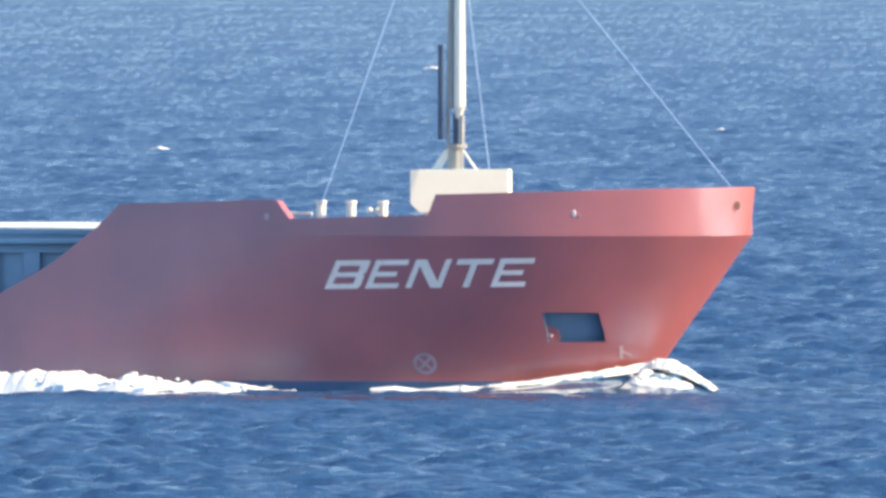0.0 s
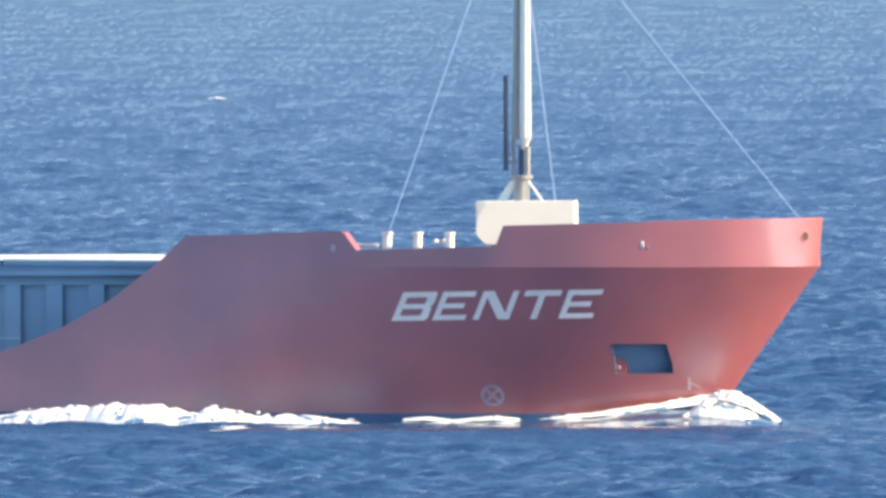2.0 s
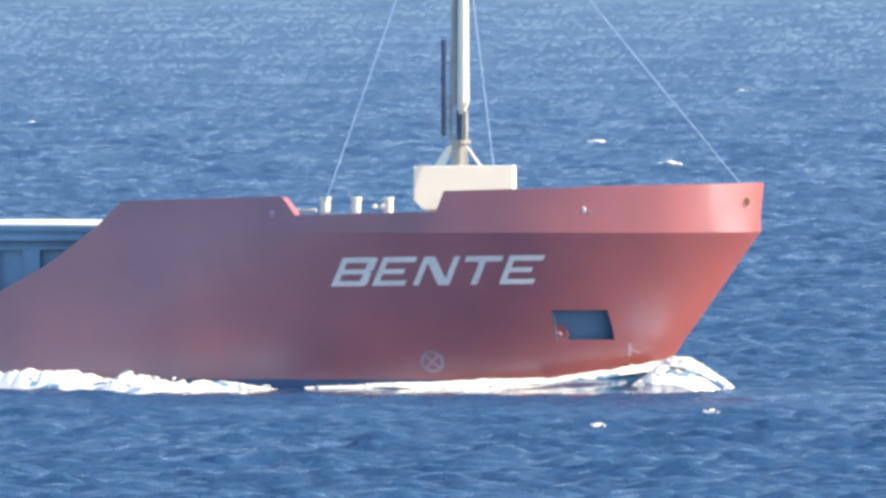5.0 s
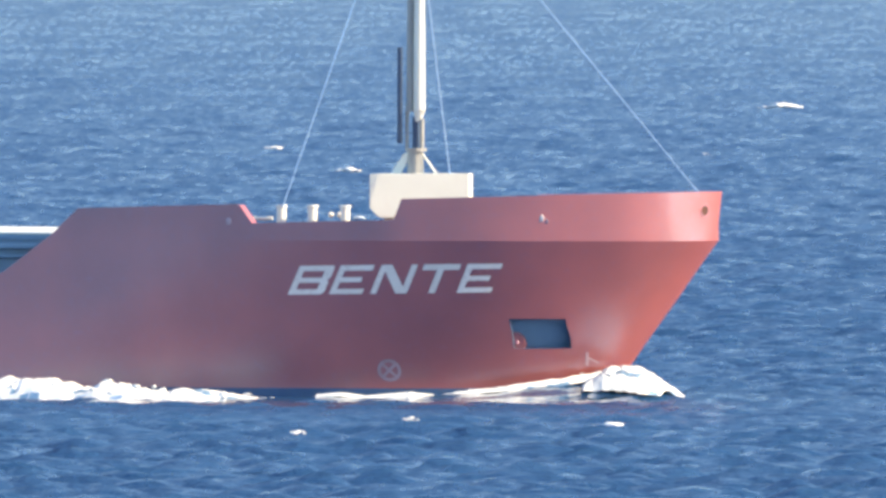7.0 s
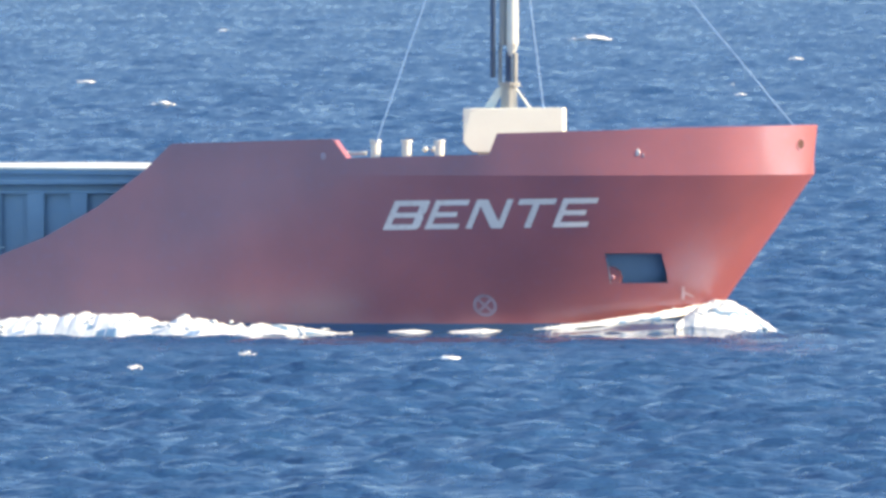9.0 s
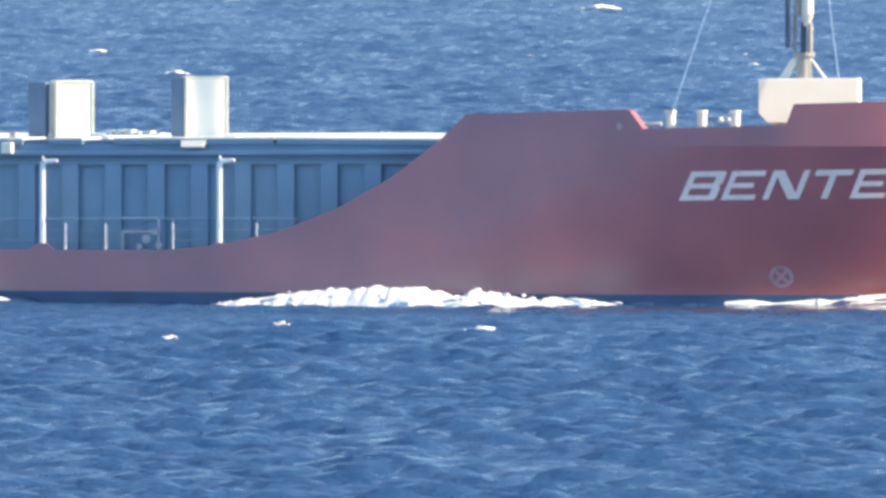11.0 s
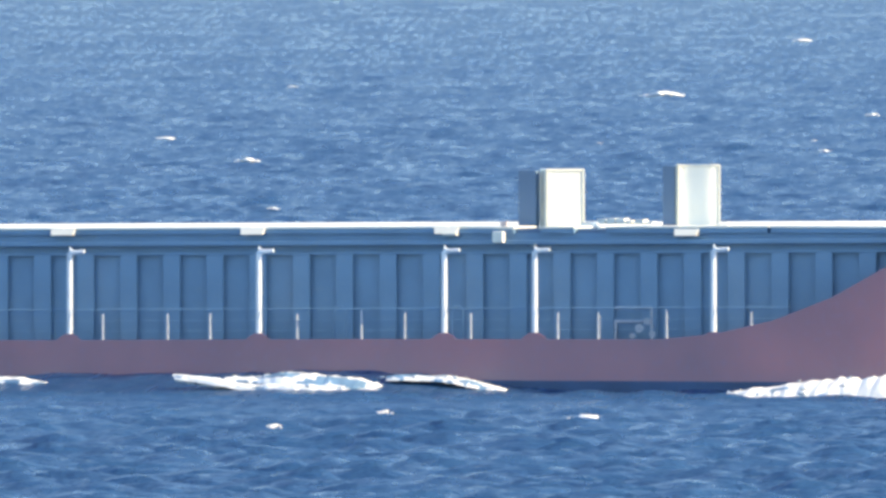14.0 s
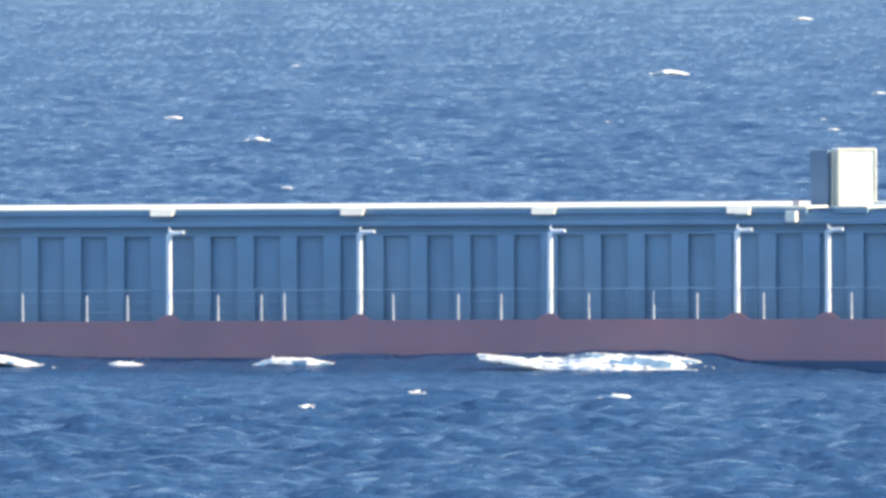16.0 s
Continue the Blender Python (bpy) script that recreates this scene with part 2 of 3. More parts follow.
def build_sea():
    gx = spread([(-6000, 1200), (-700, 150), (-280, 20), (-215, 1.8), (-70, 0.38), (25, 0.38), (95, 1.5), (160, 20), (700, 150), (6000, 1200)])
    gy = spread([(-6000, 1200), (-500, 200), (500, 60), (690, 2.0), (740, 0.42), (1100, 0.45), (1400, 0.75), (2200, 1.4), (4300, 3.6), (5200, 200), (9000, 1200)])
    x, y = np.meshgrid(gx, gy)
    fade = np.clip((x + 330) / 100, 0, 1) * np.clip((260 - x) / 100, 0, 1) * np.clip((y - 560) / 120, 0, 1) * np.clip((5000 - y) / 400, 0, 1)
    z = sea_height(x, y) * fade
    nx, ny = len(gx), len(gy)
    me = bpy.data.meshes.new("sea")
    me.vertices.add(nx * ny)
    me.vertices.foreach_set("co", np.stack([x, y, z], -1).astype(np.float32).ravel())
    i = (np.arange(ny - 1)[:, None] * nx + np.arange(nx - 1)[None, :]).ravel()
    quads = np.stack([i, i + 1, i + nx + 1, i + nx], 1).astype(np.int32)
    me.loops.add(quads.size)
    me.loops.foreach_set("vertex_index", quads.ravel())
    me.polygons.add(len(quads))
    me.polygons.foreach_set("loop_start", np.arange(0, quads.size, 4, dtype=np.int32))
    me.polygons.foreach_set("use_smooth", np.ones(len(quads), dtype=bool))
    me.update(calc_edges=True)
    me.materials.append(SEA)
    return tagged(new("water", me), "open blue sea with short wind waves", "sea", kind="structure")


sea = build_sea()
sea.location.z = SEA_LEVEL

# ---- the ship: x forward from the stem, y to port, z up from the painted waterline ----
ship = tagged(new("cargo_ship"), "red-hulled cargo ship under way with blue hatch coaming and white mast", "ship")

TOP_EDGE = [(-84, 0.92), (-61, 1.09), (-42, 1.24), (-31.5, 1.28), (-29.47, 1.48), (-27.45, 1.93), (-25.35, 2.72), (-23.35, 3.80),
            (-21.7, 5.02), (-20.73, 5.94), (-15.04, 6.12), (-14.58, 5.47), (-9.66, 5.61), (-9.39, 6.32), (-7.0, 6.39), (0.0, 6.57)]
KNUCKLE = 4.9
STERN = -84.0


def form(z):
    """Stem, length of the entrance, half breadth and fullness of the hull at the height z."""
    s = min(max(z, 0.0) / KNUCKLE, 1.0) ** 0.88
    stem = lerp([(-2.2, -4.4), (0.0, -3.78), (1.09, -3.02), (2.06, -2.32), (3.02, -1.62), (3.98, -0.95), (KNUCKLE, -0.28), (6.6, -0.06)], z)
    return stem, 19.3 + (17.0 - 19.3) * s, 7.2 - 0.25 * s, 0.60 + (0.5 - 0.60) * s


def breadth(x, z):
    stem, length, half, full = form(z)
    u = min(max((stem - x) / length, 0.0), 1.0)
    edge = -0.82 - 0.24 * (z - KNUCKLE)
    if z > KNUCKLE + 0.005 and x > edge:      # the bulwark's flat front plate
        return breadth(edge, z) * min(max((stem - x) / (stem - edge), 0.0), 1.0) ** 0.7
    return half * (1 - (1 - u) ** 2) ** full + (7.2 - half) * min(max((-14.0 - x) / 8.0, 0), 1) * (1 if z > 0 else 0)


LEVELS = [-2.2, -1.4, -0.8, -0.4, -0.12, 0.0, 0.35, 0.8, 1.3, 1.65, 2.0, 2.3, 2.7, 3.1, 3.5, 3.9, 4.3, 4.6, 4.9]


def station(xt):
    """The points of one frame of the hull, from keel to rail; xt is its place at the rail."""
    zt = lerp(TOP_EDGE, xt)
    zk = min(KNUCKLE, zt * 0.97)
    boot = -0.1
    zs = [q for q in LEVELS if q < 0] + [boot + 0.02 + (zk - boot - 0.02) * (q - LEVELS[5]) / (KNUCKLE - LEVELS[5]) for q in LEVELS[5:]]
    zs += [zk + (zt - zk) * f for f in (0.33, 0.66, 1.0)]
    lean = min(max(1 + (xt + 0.06) / 14.0, 0.0), 1.0)
    pts = []
    upright = min(max(-xt - 1.0, 0.0), 1.0)    # frames stand upright beside the anchor's pocket
    for z in zs:
        zq = z + upright * (lerp([(-3, -3), (0.4, 0.4), (1.3, 1.9), (2.3, 1.8), (3.2, 3.2), (9, 9)], z) - z)
        x = xt + (form(zq)[0] - form(zt)[0]) * lean
        pts.append((x, breadth(x, z), z))
    return pts


def rail_points():
    w = np.linspace(0, 1, 46) ** 2
    xs_ = set(np.round(-0.064 - 17.136 * w, 3))
    xs_ |= set(np.round(np.linspace(-17.2, -32.0, 44), 3)) | set(np.round(np.linspace(-32.0, STERN, 40), 3))
    xs_ |= {-15.04, -14.58, -9.66, -9.39, -20.73, -1.0, -1.1}
    return sorted(xs_, reverse=True)


POCKET = (-6.4, -4.38, 1.3, 2.3)   # the anchor's pocket


def build_hull():
    bm = bmesh.new()
    grid = [station(x) for x in rail_points()]
    n = len(grid[0])
    lo, hi = LEVELS.index(1.3), LEVELS.index(2.3)
    cols = [i for i, s in enumerate(grid) if POCKET[0] <= s[LEVELS.index(1.65)][0] <= POCKET[1]]
    pocket = (cols[0], cols[-1])
    for side in (-1, 1):
        low = lambda s, z: min(z, 5.28) if side > 0 and -21.5 < s[-1][0] < -9.2 else z
        v = [[bm.verts.new((x, side * y, low(s, z) + 0.001 * j)) for j, (x, y, z) in enumerate(s)] for s in grid]
        for i in range(len(grid) - 1):
            for j in range(n - 1):
                if side < 0 and pocket[0] <= i < pocket[1] and lo <= j < hi:
                    continue
                q = (v[i][j], v[i + 1][j], v[i + 1][j + 1], v[i][j + 1])
                f = bm.faces.new(q if side > 0 else q[::-1])
                f.material_index = 1 if grid[i][j + 1][2] <= -0.1 else 0
                f.smooth = True
        # inner skin of the bulwark
        inner = [[bm.verts.new((min(x, -0.45), side * max(y - 0.14, 0.0), low(s, z))) for x, y, z in (s[-1], s[-3])] for s in grid]
        for i in range(len(grid) - 1):
            for q in ((v[i][-1], v[i + 1][-1], inner[i + 1][0], inner[i][0]), (inner[i][0], inner[i + 1][0], inner[i + 1][1], inner[i][1])):
                try:
                    bm.faces.new(q if side > 0 else q[::-1])
                except ValueError:
                    pass
        tail = v[-1]
        if side < 0:
            left = tail
        else:
            for j in range(n - 1):
                bm.faces.new((left[j], tail[j], tail[j + 1], left[j + 1]))
    bmesh.ops.remove_doubles(bm, verts=bm.verts, dist=0.0005)
    for e in bm.edges:
        a, b = e.verts
        if abs(a.co.z - KNUCKLE) < 0.03 and abs(b.co.z - KNUCKLE) < 0.03 and a.co.x > -19:
            e.smooth = False
        if abs(abs(a.co.y) - abs(b.co.y)) > 0.1 and abs(a.co.z - b.co.z) < 0.001 and len(e.link_faces) == 2 and e.calc_face_angle(0) > 0.8:
            e.smooth = False
    part("hull", bm, (RED, NAVY), ship, "red plated hull with a dark boot top")
    # the pocket's walls and back
    bm = bmesh.new()
    ring = [grid[i][lo] for i in range(pocket[0], pocket[1] + 1)] + [grid[pocket[1]][j] for j in range(lo + 1, hi + 1)]
    ring += [grid[i][hi] for i in range(pocket[1] - 1, pocket[0] - 1, -1)] + [grid[pocket[0]][j] for j in range(hi - 1, lo, -1)]
    out = [bm.verts.new((x, -y, z)) for x, y, z in ring]
    back = [bm.verts.new((x - 0.08, -y + 0.4, z + 0.02)) for x, y, z in ring]
    for i in range(len(ring)):
        j = (i + 1) % len(ring)
        bm.faces.new((out[i], out[j], back[j], back[i]))
    bm.faces.new(back)
    bmesh.ops.recalc_face_normals(bm, faces=bm.faces)
    # shade inside the recess is put into its blue-grey colour
    return part("anchor_pocket", bm, GREY, ship, "recess that holds the anchor, its shade painted blue-grey")


anchor_pocket = build_hull()


def on_hull(x, z, proud=0.009):
    return Vector((x, -(breadth(x, z) + proud), z))


def build_marks():
    # the ship's name, bent to the plating
    bars = ((0.0, 0.18), (0.41, 0.585), (0.81, 1.0))
    rect = lambda u0, u1, h0, h1: [(u0, h0), (u1, h0), (u1, h1), (u0, h1)]
    shapes = {
        "B": [rect(0, 0.18, 0, 1)] + [rect(0.18, 0.76, *q) for q in bars]
        + [[(0.76, 0), (0.92, 0), (0.99, 0.09), (0.99, 0.42), (0.94, 0.495), (0.76, 0.495)], [(0.76, 0.495), (0.93, 0.495), (1, 0.57), (1, 0.93), (0.95, 1), (0.76, 1)]],
        "E": [rect(0, 0.18, 0, 1)] + [rect(0.18, u, *q) for u, q in zip((0.97, 0.79, 1.0), bars)],
        "N": [rect(0, 0.17, 0, 1), rect(0.83, 1.0, 0, 1), [(0.17, 0.77), (0.70, 0), (0.83, 0), (0.83, 0.23), (0.30, 1), (0.17, 1)]],
        "T": [rect(0, 1, 0.80, 1), rect(0.41, 0.59, 0, 0.80)],
    }
    cells = (("B", 0.0, 0.182), ("E", 0.208, 0.378), ("N", 0.412, 0.592), ("T", 0.622, 0.802), ("E", 0.832, 1.0))
    for char, a, b in cells:
        bm = bmesh.new()
        for outline in shapes[char]:
            bm.faces.new([bm.verts.new((u, h, 0)) for u, h in outline])
        x0, x1 = min(v.co.x for v in bm.verts), max(v.co.x for v in bm.verts)
        y0, y1 = min(v.co.y for v in bm.verts), max(v.co.y for v in bm.verts)
        for axis, lo, hi in ((0, x0, x1), (1, y0, y1)):
            for i in range(1, 12):
                at, way = [0.0, 0.0, 0.0], [0.0, 0.0, 0.0]
                at[axis], way[axis] = lo + (hi - lo) * i / 12, 1.0
                bmesh.ops.bisect_plane(bm, geom=bm.verts[:] + bm.edges[:] + bm.faces[:], plane_co=at, plane_no=way)
        for v in bm.verts:
            h = (v.co.y - y0) / (y1 - y0)
            x = -13.34 + 6.74 * (a + (b - a) * (v.co.x - x0) / (x1 - x0)) + 0.46 * h
            v.co = on_hull(x, 3.06 + 0.016 * (x + 13.6) + 0.98 * h)
        bmesh.ops.remove_doubles(bm, verts=bm.verts, dist=0.004)
        bmesh.ops.triangulate(bm, faces=bm.faces)
        bm.normal_update()
        for f in bm.faces:
            if f.normal.y > 0:
                f.normal_flip()
        part("letter", bm, LETTER, ship, "white painted letter")
    # thruster mark: a ring with a cross
    bm = bmesh.new()
    def strip(path, w):
        for (xa, za), (xb, zb) in zip(path, path[1:]):
            d = Vector((xb - xa, zb - za)).normalized()
            o = Vector((-d.y, d.x)) * w
            bm.faces.new([bm.verts.new(on_hull(x, z, 0.010)) for x, z in ((xa - o.x, za - o.y), (xb - o.x, zb - o.y), (xb + o.x, zb + o.y), (xa + o.x, za + o.y))])
    cx, cz, r = -10.15, 0.5, 0.33
    strip([(cx + r * math.cos(i * math.pi / 12), cz + r * math.sin(i * math.pi / 12)) for i in range(25)], 0.055)
    for a in (0.785, 2.356):
        strip([(cx + r * math.cos(a) * f, cz + r * math.sin(a) * f) for f in (-0.9, 0, 0.9)], 0.045)
    part("thruster_mark", bm, PALE, ship, "faded round thruster mark with a cross")
    # draught mark by the stem
    bm = bmesh.new()
    strip([(-4.12, 1.12), (-4.17, 0.88), (-4.23, 0.66)], 0.035)
    strip([(-4.15, 0.92), (-3.92, 0.76)], 0.03)
    part("draught_mark", bm, PALE, ship, "faded pale mark beside the stem")
    # fairlead in the bow and small fittings on the bulwark
    p = Vector((-0.36, -breadth(-0.36, 5.95), 5.95))
    # the opening is a solid disc; the hole's shade is its dark colour
    for name, ra, rb, mat, off, lab in (("fairlead", 0.22, 0.22, RED, 0.02, "red rimmed fairlead"), ("fairlead_opening", 0.16, 0.16, HOLE, 0.03, "disc painted dark as the shaded opening")):
        bm = bmesh.new()
        n = Vector((0.92, -0.40, 0)).normalized()
        tube(bm, p - n * 0.15, p + n * off, ra, rb, 16)
        part(name, bm, mat, ship, lab)
    # the forward two are pale, a highlight put into their colour
    for x, z, s, mat in ((-4.85, 5.70, 0.10, LETTER), (-4.68, 5.60, 0.07, PALE), (-15.35, 5.55, 0.10, PALE)):
        bm = bmesh.new()
        c = on_hull(x, z, 0.0)
        bmesh.ops.create_icosphere(bm, subdivisions=2, radius=s, matrix=Matrix.Translation(c) @ Matrix.Diagonal((1.0, 0.2, 1.3, 1)))
        part("chock", bm, mat, ship, "small cast chock", smooth=True)
    # anchor: its near fluke fills the aft lower corner of the pocket, flush with the plating
    outline = [(-6.5, 1.22), (-5.98, 1.22), (-5.88, 1.40), (-5.92, 1.66), (-6.08, 1.80), (-6.5, 1.84)]
    bm = bmesh.new()
    near = [bm.verts.new(on_hull(x, z, -0.18)) for x, z in outline]
    far = [bm.verts.new(on_hull(x, z, -0.18) + Vector((0, 0.2, 0))) for x, z in outline]
    bm.faces.new(near)
    bm.faces.new(far[::-1])
    for i in range(len(outline)):
        j = (i + 1) % len(outline)
        bm.faces.new((near[j], near[i], far[i], far[j]))
    bmesh.ops.recalc_face_normals(bm, faces=bm.faces)
    part("anchor", bm, RED, ship, "red anchor with a broad fluke")
    bm = bmesh.new()
    bmesh.ops.create_icosphere(bm, subdivisions=2, radius=0.13, matrix=Matrix.Translation(on_hull(-6.2, 1.44, -0.20)) @ Matrix.Diagonal((1.3, 0.5, 1.0, 1)))
    part("anchor", bm, RED, ship, "rounded end of the fluke", smooth=True)


build_marks()


def sheer(x):
    """The hull's lines drop a little towards the stern."""
    return 0.0076 * (x + 42.0)


def build_decks():
    bm = bmesh.new()
    xs_ = [-0.5 - 20.1 * (i / 30) ** 1.5 for i in range(31)]
    a = [bm.verts.new((x, -max(breadth(x, 5.0) - 0.08, 0.05), 5.2 + 0.004 * (x + 15))) for x in xs_]
    b = [bm.verts.new((x, max(breadth(x, 5.0) - 0.08, 0.05), 5.2 + 0.004 * (x + 15))) for x in xs_]
    for i in range(30):
        bm.faces.new((a[i], b[i], b[i + 1], a[i + 1]))
    geo = bmesh.ops.extrude_face_region(bm, geom=bm.faces[:])
    for e in geo["geom"]:
        if isinstance(e, bmesh.types.BMVert):
            e.co.z -= 0.1
    part("forecastle_deck", bm, DECK, ship, "red-brown forecastle deck")
    for side in (-1,):
        y = side * (breadth(-14.8, 5.8) - 0.01)
        part("bulwark_end", prism(bmesh.new(), [(-15.10, 6.10), (-14.98, 6.10), (-14.50, 5.46), (-14.62, 5.46)], min(y, y - side * 0.5), max(y, y - side * 0.5)), RED, ship, "sunlit end plate of the bulwark")
    part("forecastle_bulkhead", box(bmesh.new(), -20.75, -20.6, -6.4, 6.4, 1.2, 5.12), RED, ship)
    bm = bmesh.new()
    xs_ = np.linspace(STERN + 0.1, -20.7, 60)
    a, b, c, d = ([bm.verts.new((x, side * (breadth(x, z) - 0.1), z + sheer(x))) for x in xs_] for side, z in ((-1, 0.6), (1, 0.6), (1, 0.5), (-1, 0.5)))
    for p, q in ((a, b), (b, c), (c, d), (d, a)):
        for i in range(59):
            bm.faces.new((p[i], p[i + 1], q[i + 1], q[i]))
    bmesh.ops.recalc_face_normals(bm, faces=bm.faces)
    part("main_deck", bm, DECK, ship, "red-brown side deck")


build_decks()

COAM = -5.80                       # the coaming's near face
STAY_STEP, STAY_FIRST = 1.555, -50.92
JOINTS = (-73.8, -66.95, -60.1, -53.26, -46.42, -39.47)


def build_hatch():
    # coaming walls
    for y0, y1 in ((COAM, COAM + 0.12), (-COAM - 0.12, -COAM)):
        bm = bmesh.new()
        prism(bm, [(-82.0, 0.3), (-21.9, 0.6), (-21.9, 4.92), (-82.0, 4.92 - 0.28)], y0, y1)
        part("coaming_wall", bm, BLUE, ship, "blue steel hatch coaming")
    part("coaming_end", box(bmesh.new(), -22.0, -21.9, COAM + 0.12, -COAM - 0.12, 0.6, 4.9), BLUE, ship)
    part("coaming_end", box(bmesh.new(), -82.1, -82.0, COAM, -COAM, 0.3, 4.6), BLUE, ship)
    # top bar and the thin flange under it
    for z0, z1, out in ((4.42, 4.56, 0.34), (4.10, 4.18, 0.22)):
        bm = box(bmesh.new(), -82.0, -21.9, COAM - out, COAM, z0, z1, 0.02)
        for v in bm.verts:
            v.co.z += sheer(v.co.x)
        part("coaming_flange", bm, BLUE, ship)
    # vertical stays
    shape = bmesh.new()
    box(shape, -0.30, 0.30, -0.20, -0.16, 0.62, 4.10)
    box(shape, -0.03, 0.03, -0.16, 0.0, 0.62, 4.10)
    first = part("stay", shape, BLUE, ship)
    first.location = (STAY_FIRST, COAM, sheer(STAY_FIRST))
    x = STAY_FIRST + 18 * STAY_STEP
    while x > -81.5:
        if abs(x - STAY_FIRST) > 0.1:
            o = first.copy()
            scene.collection.objects.link(o)
            o.location = (x, COAM, sheer(x))
        x -= STAY_STEP
    # covers, panel by panel
    ends = [-81.9] + list(JOINTS)
    spans = [(a, b) for a, b in zip(ends, list(JOINTS) + [-37.06])] + [(-36.2, -34.9), (-33.85, -28.0), (-28.0, -21.84)]
    for a, b in spans:
        bm = box(bmesh.new(), a + 0.02, b - 0.02, -5.98, 5.98, 5.02, 5.09, 0.02)
        for v in bm.verts:
            v.co.z += sheer(v.co.x) * (1 if v.co.x < -25 else 0.6) - (0.07 if v.co.x > -38 else 0.04)
        skirt = box(bmesh.new(), a + 0.05, b - 0.05, -5.94, 5.94, 4.86, 5.03)
        for v in skirt.verts:
            v.co.z += sheer(v.co.x) * (1 if v.co.x < -25 else 0.6) - (0.07 if v.co.x > -38 else 0.04)
        part("cover_skirt", skirt, BLUE, ship)
        part("hatch_cover", bm, WHITE, ship, "white-edged steel hatch cover")
    for x in JOINTS + (-30.9,):
        bm = prism(bmesh.new(), [(x - 0.44, 5.02), (x - 0.38, 4.80), (x + 0.38, 4.80), (x + 0.44, 5.02)], -6.06, -5.86)
        for v in bm.verts:                     # its outer face leans back
            v.co.y -= 0.16 if v.co.y < -6 and v.co.z < 4.9 else 0
        for v in bm.verts:
            v.co.z += sheer(v.co.x) - (0.1 if x > -35 else 0)
        part("cover_pad", bm, WHITE, ship, "white bearing pad at the covers' joint")
    part("cross_beam", box(bmesh.new(), -37.04, -36.22, -5.75, 5.75, 4.7, 5.0), GREY, ship, "grey beam between the hatches")
    part("cross_beam", box(bmesh.new(), -34.88, -33.87, -5.75, 5.75, 4.7, 4.98), GREY, ship, "grey beam between the hatches")
    # sloping end of the covers
    bm = prism(bmesh.new(), [(-22.3, 4.85), (-21.95, 4.85), (-21.45, 5.2), (-21.82, 5.2)], -6.05, -5.85)
    part("cover_pad", bm, WHITE, ship)
    # a lamp box under the edge, and loose lashing gear on top
    part("lamp_box", box(bmesh.new(), -37.72, -37.34, -6.4, -6.1, 4.52, 4.90, 0.04), WHITE, ship, "small white lamp box")
    part("lamp_bracket", box(bmesh.new(), -39.55, -39.05, -6.3, -6.0, 4.76, 4.84, 0.03), WHITE, ship)
    random.seed(5)
    for i in range(6):
        x = -34.1 + 0.33 * i
        part("lashing_gear", box(bmesh.new(), x, x + random.uniform(0.2, 0.31), -5.95, -5.4, 5.16, 5.2 + random.uniform(0.02, 0.16), 0.01), WHITE, ship, "pale lashing gear on the covers")
    part("lashing_bin", box(bmesh.new(), -37.75, -37.5, -5.5, -5.3, 5.05, 5.24, 0.04), RUSTY, ship, "small pinkish lashing bin")


build_hatch()


def build_vents():
    # cowls trained towards the bow
    for x0, w, deep, z0, z1, b0, b1 in ((-36.77, 1.36, 0.95, 4.98, 6.98, -37.78, -37.14), (-32.06, 1.50, 0.4, 5.06, 7.15, -32.62, -32.16)):
        turn = pose(x0, -3.6, 0, 0, 0, 30.0)
        bm = box(bmesh.new(), 0, w, 0, deep, z0, z1, 0.04)
        bm.transform(turn)
        body = part("vent_cowl", bm, WHITE, ship, "white rectangular ventilator cowl")
        fr = bmesh.new()
        for a, b, c, d in ((0.02, 0.10, z0, z1), (w - 0.08, w - 0.02, z0, z1), (0.10, w - 0.08, z1 - 0.08, z1 - 0.01)):
            box(fr, a, b, -0.03, 0.0, c, d, 0.01)
        fr.transform(turn)
        part("edge_strip", fr, DULL_COWL, body, "duller edge strip")
        # plate over the aft side, its shade put into a duller colour
        side = box(bmesh.new(), -0.02, 0.0, 0.06, deep - 0.06, z0, z1 - 0.06, 0.005)
        side.transform(turn)
        part("side_plate", side, DULL_COWL, body, "side plate in the duller tone of a shaded side")
        # block added aft of the cowl; its grey-blue paints in a shaded band
        bm = box(bmesh.new(), b0, b1, -3.5, -3.1, z0 - 0.05, z1 - 0.05, 0.04)
        part("vent_back", bm, GREY, ship, "grey-blue block added for the shaded band beside the cowl")
        part("vent_foot", box(bmesh.new(), x0 + w, x0 + w + 0.42, -3.9, -3.3, 4.98, 5.18, 0.04), WHITE, ship)


build_vents()

POSTS = (-73.2, -66.35, -59.5, -52.66, -45.85, -39.2, -35.97, -29.6)
STANCHIONS = (-64.78, -62.46, -61.0, -57.74, -56.18, -55.36, -51.46, -49.13, -47.6, -44.47, -42.16, -40.61, -38.25, -35.14, -33.7, -31.27, -28.26)


